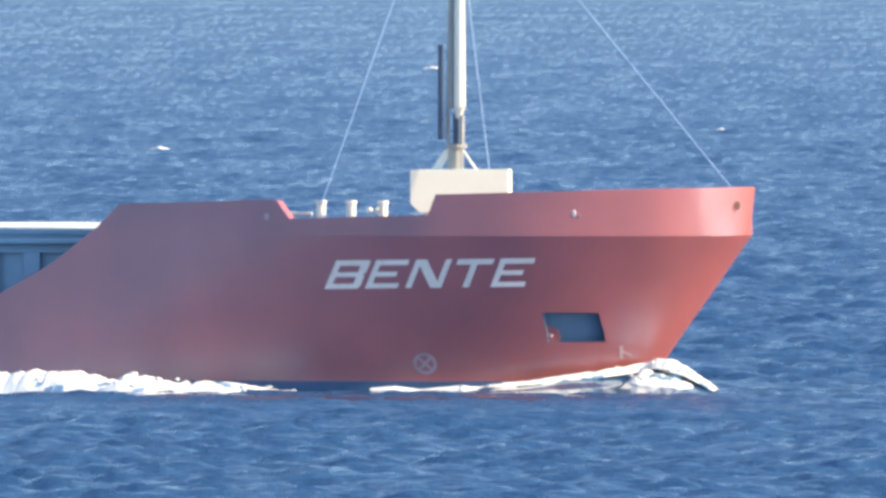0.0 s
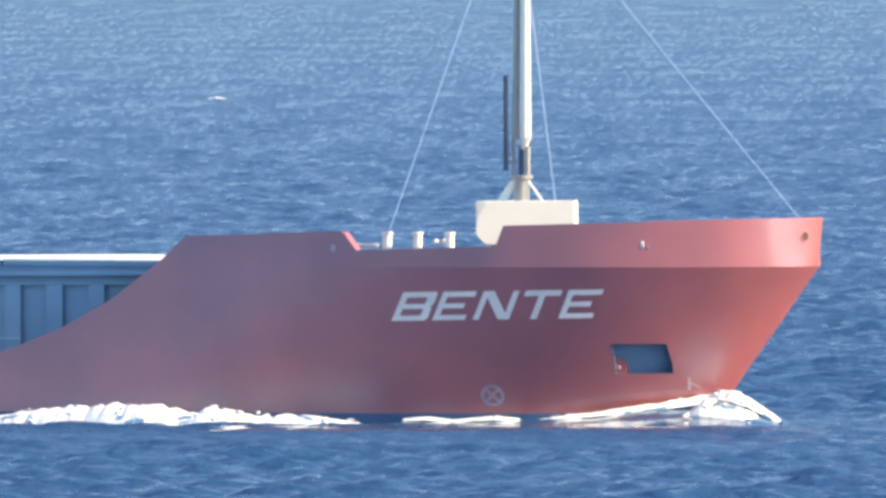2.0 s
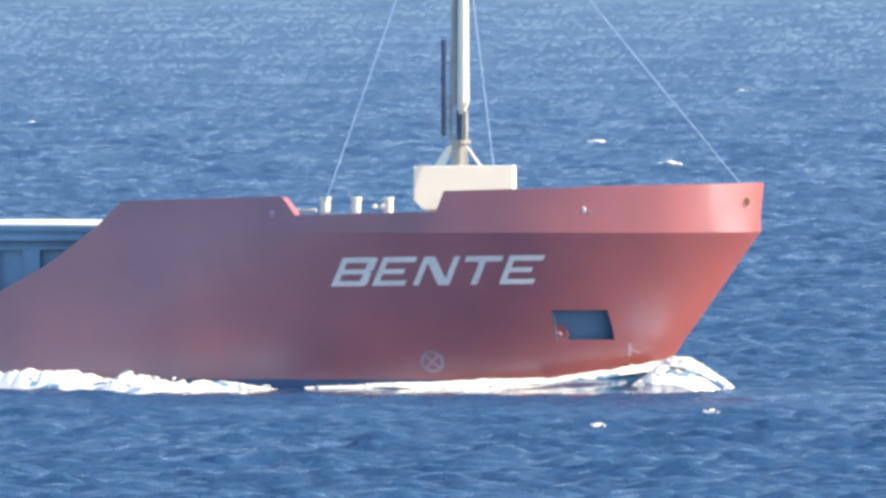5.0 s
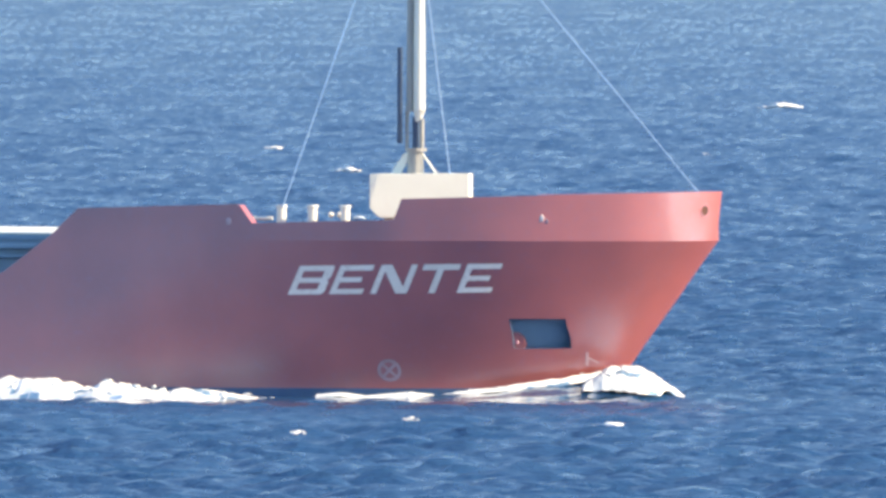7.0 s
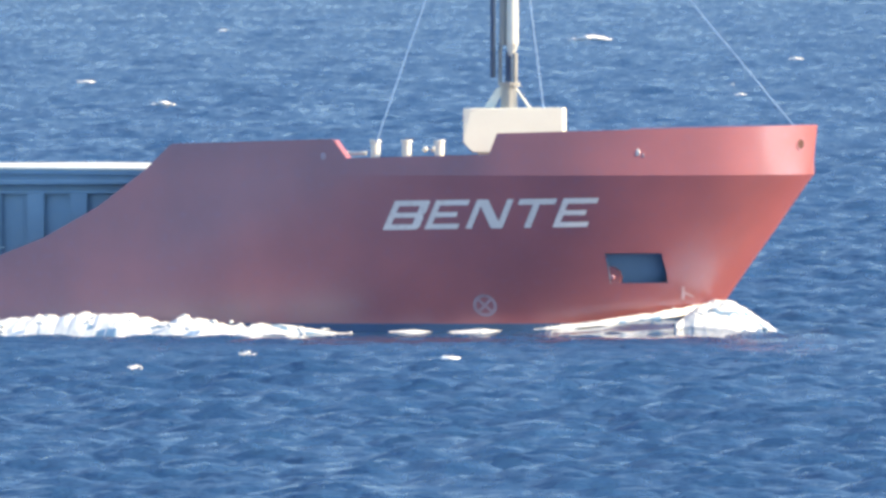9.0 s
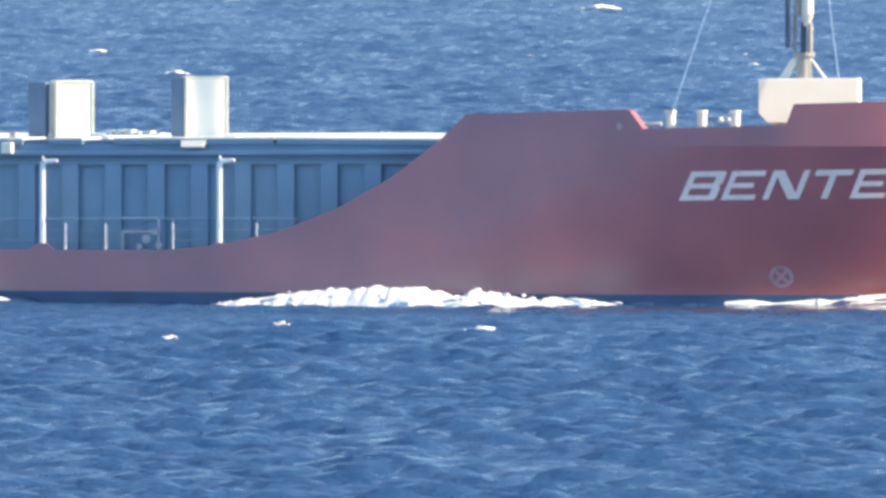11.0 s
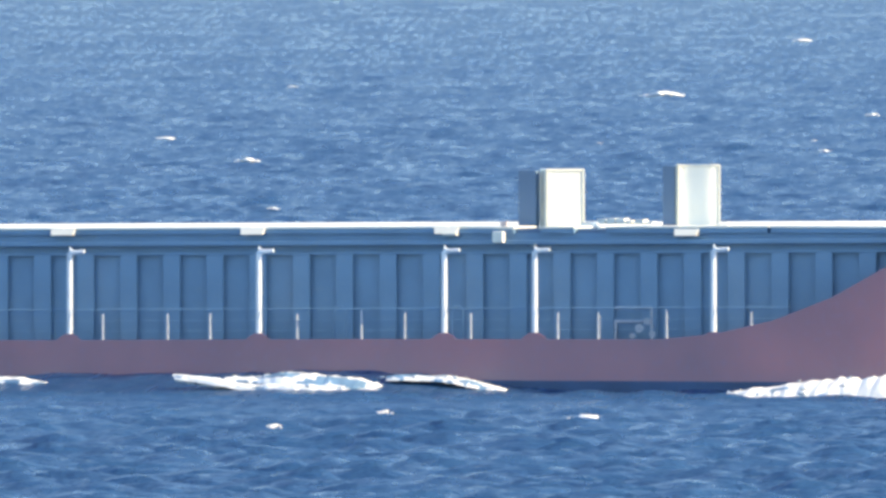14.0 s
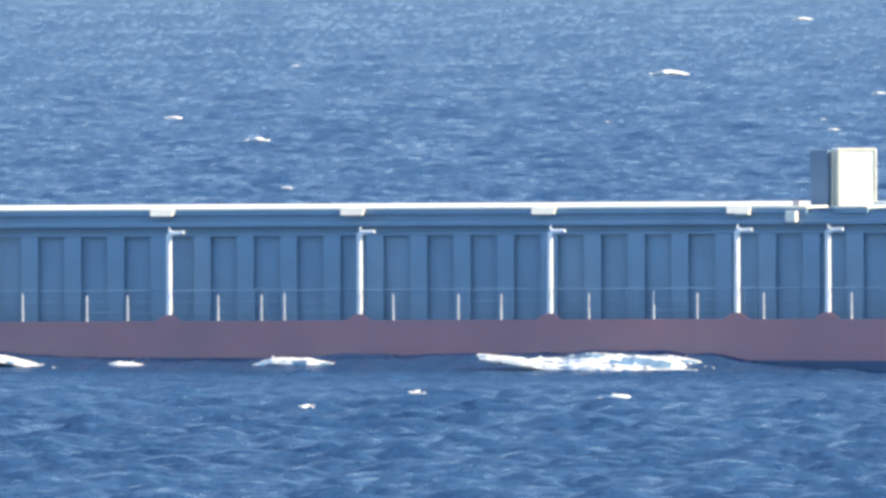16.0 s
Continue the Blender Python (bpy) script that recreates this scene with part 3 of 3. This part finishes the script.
def build_rail():
    for x in POSTS:
        s = sheer(x)
        bm = bmesh.new()
        tube(bm, (x, -7.08, 1.35 + s), (x, -7.08, 4.2 + s), 0.105, 0.095, 12)
        tube(bm, (x - 0.02, -7.08, 4.1 + s), (x + 0.14, -7.08, 4.27 + s), 0.095, 0.08, 10)
        tube(bm, (x + 0.02, -7.08, 4.2 + s), (x + 0.02, -7.08, 4.42 + s), 0.04, 0.03, 8)
        tube(bm, (x + 0.08, -7.08, 4.22 + s), (x + 0.54, -7.08, 4.26 + s), 0.075, 0.06, 8)
        post = part("post", bm, POST, ship, "white lamp post with a short arm", smooth=False)
        bm = prism(bmesh.new(), [(x - 0.72, 1.12 + s), (x + 0.72, 1.12 + s), (x + 0.48, 1.22 + s), (x + 0.3, 1.36 + s), (x + 0.13, 1.46 + s), (x - 0.13, 1.46 + s), (x - 0.3, 1.36 + s), (x - 0.48, 1.22 + s)], -7.19, -7.10)
        part("gusset", bm, RED, ship, "red plate at the post's foot")
    for i, x in enumerate(STANCHIONS):
        s = sheer(x)
        tall = 0.95 if i % 5 else 1.05
        part("stanchion", tube(bmesh.new(), (x, -7.1, 1.0 + s), (x, -7.1, 1.18 + tall + s), 0.05, 0.04, 8), DULL, ship, "dull white rail stanchion")
    for z, r in ((1.55, 0.009), (1.9, 0.009), (2.28, 0.022)):
        part("rail", tube(bmesh.new(), (-80, -7.1, z + sheer(-80)), (-26.8, -7.1, z + sheer(-26.8)), r, None, 6), BLUE, ship, "thin blue rail wire")
    # valve stand on the side deck
    bm = bmesh.new()
    for z in (2.34, 1.88):
        tube(bm, (-33.3, -6.5, z), (-32.0, -6.5, z), 0.05)
    for x, z in ((-33.84, 2.08), (-33.28, 1.9), (-32.0, 2.36)):
        tube(bm, (x, -6.5, 0.7), (x, -6.5, z), 0.045)
    part("valve_stand", bm, DULL, ship, "pale pipe stand on the side deck")
    for x, z, r in ((-32.36, 1.66, 0.15), (-31.9, 1.46, 0.11), (-32.08, 1.9, 0.12), (-32.6, 1.4, 0.1)):
        bm = tube(bmesh.new(), (x, -6.76, z), (x, -6.66, z), r, r * 0.9, 12)
        tube(bm, (x, -6.66, z), (x, -6.5, z), 0.04, 0.04, 8)
        part("valve", bm, DULL, ship, "white valve wheel")
    # hose hoops that stand behind the rail
    for x in (-56.4, -43.1, -38.9):
        bm = bmesh.new()
        s = sheer(x)
        for a, b in (((x - 0.2, 1.0), (x - 0.2, 2.2)), ((x - 0.2, 2.2), (x - 0.08, 2.36)), ((x - 0.08, 2.36), (x + 0.08, 2.36)), ((x + 0.08, 2.36), (x + 0.2, 2.2)), ((x + 0.2, 2.2), (x + 0.2, 1.0))):
            tube(bm, (a[0], -6.6, a[1] + s), (b[0], -6.6, b[1] + s), 0.03, 0.03, 8)
        part("hoop", bm, BLUE, ship, "pale blue pipe hoop on the side deck")


build_rail()


def build_foremast():
    bm = prism(bmesh.new(), [(-12.32, 5.95), (-12.02, 5.62), (-11.0, 5.62), (-10.7, 6.24), (-9.15, 6.24), (-9.15, 7.14), (-12.32, 7.12)], -1.2, 0.4)
    for v in bm.verts:                         # the near wall tapers in towards the bow
        v.co.y += 0.395 * (v.co.x + 12.32) if v.co.y < 0 else 0
    bmesh.ops.bevel(bm, geom=bm.edges[:], offset=0.025, segments=2, affect="EDGES")
    house = part("mast_house", bm, WHITE, ship, "white stepped mast house")
    part("house_foot", box(bmesh.new(), -12.0, -11.2, -0.65, 0.2, 5.15, 5.62, 0.04), WHITE, ship)
    bm = tube(bmesh.new(), (-11.08, 0, 7.1), (-11.08, 0, 7.95), 0.28, 0.27, 16)
    tube(bm, (-11.06, 0, 7.88), (-11.06, 0, 8.0), 0.36, 0.36, 16)
    # the grey paints in the shade on the mast foot's side
    part("mast_foot", bm, DUCT, ship, "mast foot, grey for its shaded side", smooth=False)
    part("mast_gusset", prism(bmesh.new(), [(-11.98, 7.12), (-11.62, 7.12), (-11.34, 7.6), (-11.34, 7.85), (-11.5, 7.8)], -0.05, 0.05), WHITE, ship)
    part("mast_strut", tube(bmesh.new(), (-10.32, 0, 7.12), (-10.85, 0, 7.82), 0.045), WHITE, ship)
    bm = bmesh.new()
    tube(bm, (-10.86, 0, 7.9), (-10.86, 0, 9.0), 0.09, 0.09, 12)
    tube(bm, (-11.42, 0.1, 7.9), (-11.42, 0.1, 9.3), 0.07, 0.07, 8)
    part("mast_leg", bm, DUCT, ship, "narrow pale leg between mast foot and tube")
    part("mast_joint", tube(bmesh.new(), (-11.12, 0.1, 7.98), (-11.12, 0.1, 9.05), 0.11), PIPE, ship)
    bm = tube(bmesh.new(), (-11.0, 0, 8.9), (-10.95, 0, 9.3), 0.09, 0.205, 16)
    tube(bm, (-10.95, 0, 9.3), (-10.95, 0, 19.4), 0.205, 0.16, 16)
    part("mast_tube", bm, WHITE, ship, "tall white tubular foremast", smooth=False)
    bm = tube(bmesh.new(), (-11.29, 0.0, 9.25), (-11.22, 0.0, 18.5), 0.13, 0.10, 12)
    part("cable_duct", bm, DUCT, ship, "grey duct along the mast")
    bm = box(bmesh.new(), -11.70, -11.60, -0.16, 0.16, 8.15, 11.45, 0.02)
    part("ladder", bm, PIPE, ship, "narrow dark blue ladder casing")
    for a, b in (((-14.4, -4.2, 6.0), (-11.05, -0.2, 18.9)), ((-9.84, 0.0, 7.1), (-10.83, 0.0, 14.6)), ((-0.82, 0.0, 6.5), (-10.8, 0, 17.9))):
        part("stay_wire", tube(bmesh.new(), a, b, 0.026, None, 6), WIRE, ship, "bright steel stay wire")
    part("breasthook", prism(bmesh.new(), [(-1.2, 6.36), (-0.4, 6.38), (-0.4, 6.44), (-1.2, 6.44)], -0.75, 0.75), RED, ship, "red plate joining the bulwarks at the stem")
    for x in (-14.5, -13.38, -12.2):
        bm = tube(bmesh.new(), (x, -4.0, 5.15), (x, -4.0, 6.0), 0.16, 0.16, 14)
        tube(bm, (x, -4.0, 6.0), (x, -4.0, 6.08), 0.20, 0.19, 14)
        part("bollard", bm, WHITE, ship, "white bollard on the forecastle deck")
    part("fairlead_roller", tube(bmesh.new(), (-15.6, -4.2, 5.62), (-14.75, -4.2, 5.62), 0.07), WHITE, ship)
    for x in (-12.85, -12.55):
        bm = bmesh.new()
        bmesh.ops.create_icosphere(bm, subdivisions=2, radius=0.10, matrix=Matrix.Translation((x, -3.6, 5.75)))
        part("winch_brake", bm, WHITE, ship, smooth=True)


build_foremast()


def gather(root, names):
    """Hangs small fittings under the part that carries them."""
    top = next(o for o in ship.children if o.name.split(".")[0] == root)
    for o in list(ship.children):
        if o.name.split(".")[0] in names:
            o.parent = top


gather("mast_tube", {"mast_foot", "mast_gusset", "mast_strut", "mast_leg", "mast_joint", "cable_duct", "ladder", "stay_wire"})
gather("mast_house", {"house_foot"})
gather("anchor_pocket", {"anchor"})
gather("fairlead", {"fairlead_opening"})
gather("valve_stand", {"valve"})


# ---- foam and bow wave, in rigid pieces that travel with the ship ----
def foam_ridge(profile, off, depth, seed, lumps=60, gaps=0.0):
    """A broken crest beside the hull. profile: (x, height of the base, thickness of the foam)."""
    rnd = random.Random(seed)
    bm = bmesh.new()
    x0, x1 = profile[0][0], profile[-1][0]
    step, rows = 0.07, 10
    base, thick = [(a, b) for a, b, c in profile], [(a, c) for a, b, c in profile]
    cols = []
    n = int((x1 - x0) / step)
    for i in range(n + 1):
        x = x0 + (x1 - x0) * i / n
        t, zb = lerp(thick, x), lerp(base, x) + 0.07
        rag = 0.55 + 0.8 * noise.noise((x * 0.6, seed * 3.1, 0)) + 0.22 * noise.noise((x * 2.6, seed, 5))
        t = max(t * (0.55 + 0.8 * rag), 0.0)
        y = -(breadth(min(x, -3.9), 0.1) + off)
        col = []
        for j in range(rows + 1):
            f = j / rows
            z = zb - 0.09 + (t + 0.09) * math.sin(math.pi * (0.12 + 0.88 * f)) ** 0.7
            z += 0.10 * t * noise.noise((x * 2, f * 4, seed)) + 0.08 * t * noise.noise((x * 6, f * 14, seed)) + 0.03 * t * noise.noise((x * 17, f * 25, seed))
            col.append(bm.verts.new((x + 0.1 * noise.noise((x * 4, f * 5, 9)), y - depth * (f - 0.3) * (0.4 + 0.6 * min(t * 3, 1)), z if j else zb - 0.2)))
        cols.append(col)
    for a, b in zip(cols, cols[1:]):
        for j in range(rows):
            x = a[j].co.x
            f = bm.faces.new((a[j], a[j + 1], b[j + 1], b[j]))
            if 0.5 + noise.noise((x * 0.9, j * 0.45, seed * 1.7)) + 0.5 * noise.noise((x * 3.1, j * 0.9, seed)) < gaps:
                f.material_index = 1           # thin foam and water between the thick patches
    for i in range(lumps // 4):
        x = rnd.uniform(x0, x1)
        t, zb = lerp(thick, x), lerp(base, x) + 0.07
        if t < 0.03:
            continue
        r = rnd.uniform(0.03, 0.10) * (0.5 + t)
        y = -(breadth(min(x, -3.9), 0.1) + off) - rnd.uniform(-0.3, 0.9) * depth
        m = Matrix.Translation((x, y, zb + rnd.uniform(0.2, 1.15) * t)) @ Matrix.Diagonal((rnd.uniform(1.0, 2.6), 1.0, rnd.uniform(0.5, 1.0), 1))
        bmesh.ops.create_icosphere(bm, subdivisions=1, radius=r, matrix=m)
    return bm


MOVING_FOAM = []


def foam(name, label, profile, off, depth, seed, lumps=60, drift=0.0, rise=((0, 0), (16, 0)), slide=((0, 0), (16, 0)), gaps=0.0):
    bm = foam_ridge(profile, off, depth, seed, lumps, gaps)
    ob = part(name, bm, (FOAM, THIN), None, smooth=True)
    tagged(ob, label, "foam", kind="stuff")
    MOVING_FOAM.append((ob, drift, rise, slide))


BOW_SLIDE = ((0, 0.25), (0.5, 0.1), (1.2, 0.0), (2.4, 0.1), (3.0, 0.1), (3.5, 0.0), (4.2, 0.4), (5.0, 0.5), (5.2, 0.4), (7.3, 0.2), (8.5, 0.0), (9.2, 0.1), (16, 0.3))
foam("bow_foam", "thin white crest folding over at the stem", [(-9.0, -0.45, 0.0), (-7.6, -0.26, 0.07), (-6.2, -0.14, 0.10), (-5.0, 0.0, 0.17), (-4.4, 0.13, 0.26), (-3.8, 0.26, 0.26), (-3.4, 0.32, 0.28),
     (-2.8, 0.28, 0.2), (-2.2, 0.06, 0.13), (-1.7, -0.2, 0.1), (-1.2, -0.44, 0.0)], 0.35, 0.8, 1, 90, slide=BOW_SLIDE, gaps=0.1)
foam("bow_foam", "thick white foam heaped round the stem", [(-4.3, -0.1, 0.04), (-3.9, -0.08, 0.48), (-3.45, -0.08, 0.78), (-3.0, -0.08, 0.68), (-2.5, -0.12, 0.54), (-2.0, -0.18, 0.34), (-1.6, -0.25, 0.08)], 0.8, 2.4, 11, 40, 0.0,
     ((0, -0.42), (1.0, -0.42), (1.5, -0.3), (2.4, -0.35), (3.0, -0.32), (3.5, -0.1), (4.2, -0.15), (4.8, -0.25), (5.2, -0.45), (7.3, 0.0), (7.8, -0.2), (8.2, -0.15), (8.5, 0.0), (9.0, -0.2), (9.2, -0.1), (16, -0.2)), BOW_SLIDE)
foam("bow_foam", "low foam trailing from the bow wave", [(-14.0, -0.44, 0.02), (-12.0, -0.40, 0.09), (-10.0, -0.36, 0.13), (-8.6, -0.32, 0.15), (-7.4, -0.24, 0.12), (-6.4, -0.16, 0.06)], 0.5, 0.6, 12, 70, 0.2, ((0, -0.22), (1.5, -0.4), (3.5, -0.34), (4.5, -0.16), (4.8, -0.04), (5.2, 0.0), (6.5, -0.26), (8.0, -0.28), (9.0, -0.3), (16, -0.24)))
foam("wake_foam", "white foam rolling along the hull side", [(-32.0, -0.66, 0.0), (-29.5, -0.64, 0.10), (-28.0, -0.60, 0.26), (-26.0, -0.60, 0.5), (-22.0, -0.58, 0.68), (-18.5, -0.58, 0.54), (-16.5, -0.56, 0.36), (-14.6, -0.56, 0.2), (-13.0, -0.56, 0.0)], 2.0, 2.4, 2, 240, 0.5, ((0, 0), (2.0, 0), (3.0, -0.1), (3.8, -0.08), (4.5, 0.0), (9.2, -0.03), (11.5, -0.1), (16, -0.08)))
foam("wake_foam", "low foam trailing from the forward wake", [(-38.0, -0.62, 0.0), (-35.5, -0.62, 0.14), (-33.0, -0.62, 0.2), (-30.5, -0.60, 0.24), (-28.0, -0.60, 0.2), (-26.5, -0.62, 0.0)], 2.0, 1.6, 15, 60, 0.2, ((0, 0), (5.2, 0), (9.2, -0.05), (11.0, -0.5), (16, -0.6)), gaps=0.1)
foam("wake_foam", "thin curved foam line ahead of a hull wave", [(-48.6, -0.02, 0.06), (-47.4, -0.18, 0.14), (-46.3, -0.36, 0.16), (-44.8, -0.48, 0.2), (-43.4, -0.56, 0.22), (-41.6, -0.62, 0.2), (-40.2, -0.64, 0.04)], 3.2, 0.7, 3, 60, 0.3, slide=((0, 1.4), (16, 1.2)), gaps=0.12)
foam("wake_foam", "broken foam on the crest of a hull wave", [(-47.2, -0.1, 0.02), (-46.0, -0.2, 0.2), (-45.2, -0.2, 0.28), (-44.4, -0.28, 0.30), (-43.4, -0.34, 0.30), (-42.4, -0.42, 0.26), (-41.6, -0.45, 0.1)], 2.2, 1.6, 8, 60, 0.3, slide=((0, 1.4), (16, 1.2)), gaps=0.44)
foam("wake_foam", "ragged foam tail behind a hull wave", [(-41.4, -0.1, 0.05), (-40.4, -0.1, 0.14), (-39.2, -0.14, 0.16), (-38.2, -0.34, 0.14), (-37.1, -0.5, 0.02)], 1.4, 1.2, 5, 40, 0.3, slide=((0, 0.5), (14, 0.6), (15.5, -1.0), (16, -2.0)), gaps=0.36)
foam("wake_foam", "curved foam line on the after hull wave", [(-68.0, -0.2, 0.02), (-66.6, -0.12, 0.14), (-65.0, -0.14, 0.2), (-64.0, -0.3, 0.18), (-62.9, -0.5, 0.1), (-61.8, -0.58, 0.0)], 2.4, 1.0, 4, 40, 0.3, gaps=0.25)
foam("wake_foam", "small foam patch by the after hull", [(-61.0, -0.42, 0.0), (-60.3, -0.38, 0.12), (-59.4, -0.44, 0.1), (-58.6, -0.48, 0.0)], 1.8, 0.8, 9, 12, 0.3, gaps=0.2)
foam("wake_foam", "small foam patch by the after hull", [(-55.6, -0.36, 0.0), (-54.8, -0.24, 0.14), (-53.6, -0.28, 0.12), (-52.4, -0.36, 0.0)], 1.8, 0.8, 13, 12, 0.3, gaps=0.2)
foam("wake_foam", "small foam flecks near the thruster mark", [(-12.4, -0.4, 0.0), (-11.6, -0.36, 0.04), (-10.8, -0.44, 0.0), (-9.4, -0.36, 0.05), (-8.6, -0.4, 0.0)], 0.8, 0.6, 6, 14, 0.8)


def hull_wave(name, label, material, x0, x1, crest, wide, lift, seed):
    """Water pushed up beside the hull: a low apron that heaps along the crest, (x, height), and dips under the sea at its rim."""
    bm = bmesh.new()
    cols = []
    n = int((x1 - x0) / 0.155)
    for i in range(n + 1):
        x = x0 + (x1 - x0) * i / n
        y = -(breadth(min(x, -3.9), 0.0) - 0.3)
        w = lerp(wide, x) + 0.8 * noise.noise((x * 0.7, 3, seed))
        tip = min(max(x1 - x, 0.0), 1.5) / 1.5 * min(max(x - x0, 0.0), 3.0) / 3.0
        col = []
        for j in range(31):
            f = j / 30
            d = f * w
            h = lerp(crest, x) * math.exp(-(d * 0.4) ** 2) * (1 + 0.25 * noise.noise((x * 0.8, d * 0.7, seed + 1)))
            h += lift * tip * (1 - f ** 6) - 0.25 * f ** 6 - 0.2 * (1 - tip) + 0.03 * noise.noise((x * 0.9, d * 0.4, 7))
            col.append(bm.verts.new((x, y - d, SEA_LEVEL + h)))
        cols.append(col)
    for a, b in zip(cols, cols[1:]):
        for j in range(30):
            bm.faces.new((a[j], a[j + 1], b[j + 1], b[j]))
    ob = part(name, bm, material, None, smooth=True)
    tagged(ob, label, "wave", kind="stuff")
    MOVING_FOAM.append((ob, 0.0, ((0, 0), (16, 0)), ((0, 0), (16, 0))))


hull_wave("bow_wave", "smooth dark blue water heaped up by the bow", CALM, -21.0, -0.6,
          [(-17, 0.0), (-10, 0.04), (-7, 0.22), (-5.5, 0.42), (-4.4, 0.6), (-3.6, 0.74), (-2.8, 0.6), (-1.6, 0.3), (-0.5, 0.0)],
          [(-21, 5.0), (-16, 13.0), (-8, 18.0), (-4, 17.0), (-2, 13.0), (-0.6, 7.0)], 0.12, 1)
hull_wave("quarter_wave", "blue hull wave rising against the ship's side", SEA, -72.0, -35.0,
          [(-72, 0.45), (-66, 0.5), (-63, 0.32), (-60, 0.28), (-57, 0.24), (-54, 0.42), (-50, 0.5), (-45, 0.55), (-42.4, 0.68), (-40, 0.52), (-37.5, 0.15), (-35, 0.0)],
          [(-72, 5.0), (-48, 6.0), (-40, 6.0), (-35, 2.0)], 0.1, 4)

# whitecaps scattered on the sea: (x, y, length)
CAPS = (
    (-64.9, 1876.2, 0.51),
    (-86.3, 1479.2, 0.51),
    (-94.6, 1763.6, 1.36),
    (-30.3, 866.5, 0.37),
    (-13.4, 929.4, 0.80),
    (-105.5, 2341.9, 1.35),
    (-61.1, 1322.0, 0.56),
    (-10.0, 945.0, 0.90),
    (4.2, 2031.0, 2.70),
    (-21.0, 1649.0, 1.50),
    (-3.6, 953.0, 2.20),
    (-22.1, 2115.8, 0.81),
    (2.9, 2034.3, 0.86),
    (18.3, 2519.0, 1.80),
    (11.7, 1756.0, 0.88),
    (-17.8, 1441.4, 0.61),
    (-26.9, 1764.1, 1.15),
    (-1.1, 1749.7, 0.74),
    (11.8, 1705.9, 0.85),
    (17.0, 1907.0, 1.03),
)


def build_whitecaps():
    for i, (x, y, size) in enumerate(CAPS):
        size *= 0.6 if y < 1000 else 0.95
        rnd = random.Random(i)
        bm = bmesh.new()
        for k in range(30):
            a = rnd.uniform(-0.5, 0.5)
            r = rnd.uniform(0.04, 0.09) * (1.1 - 1.3 * abs(a)) * size
            m = Matrix.Translation((a * size, rnd.uniform(-0.3, 0.3), 0.05 + 0.14 * size * (0.5 - abs(a)) + rnd.uniform(-0.04, 0.04))) @ Matrix.Diagonal((rnd.uniform(1.8, 3.4), 1.5, 0.8, 1))
            bmesh.ops.create_icosphere(bm, subdivisions=1, radius=r, matrix=m)
        ob = part("whitecap", bm, FOAM, sea, "small white breaking crest", smooth=True)
        ob.location = (x, y, float(sea_height(np.array(x), np.array(y))) + (0.08 if y < 1000 else 0.03))


build_whitecaps()


def motions():
    times = [0.0, 0.1] + [0.5 * i for i in range(1, 32)] + [15.9, 16.0]
    way = Vector((math.cos(radians(HEADING)), math.sin(radians(HEADING)), 0))
    def place(t, back=0.0, up=0.0):
        p = Vector((0, RANGE, 0)) + way * (SPEED * (t - 7.0) - back)
        return pose(p.x, p.y, up, 0, 0, HEADING)
    walk(ship, [(t, place(t)) for t in times])
    for i, (ob, drift, rise, slide) in enumerate(MOVING_FOAM):
        walk(ob, [(t, place(t, drift * math.sin(1.1 * t + i) - lerp(slide, t), lerp(rise, t) + 0.06 * drift * math.sin(2.3 * t + 2 * i))) for t in times])
    walk(sea, [(t, pose(0.8 * (t - 7.0), -1.0 * (t - 7.0), SEA_LEVEL)) for t in times])


motions()
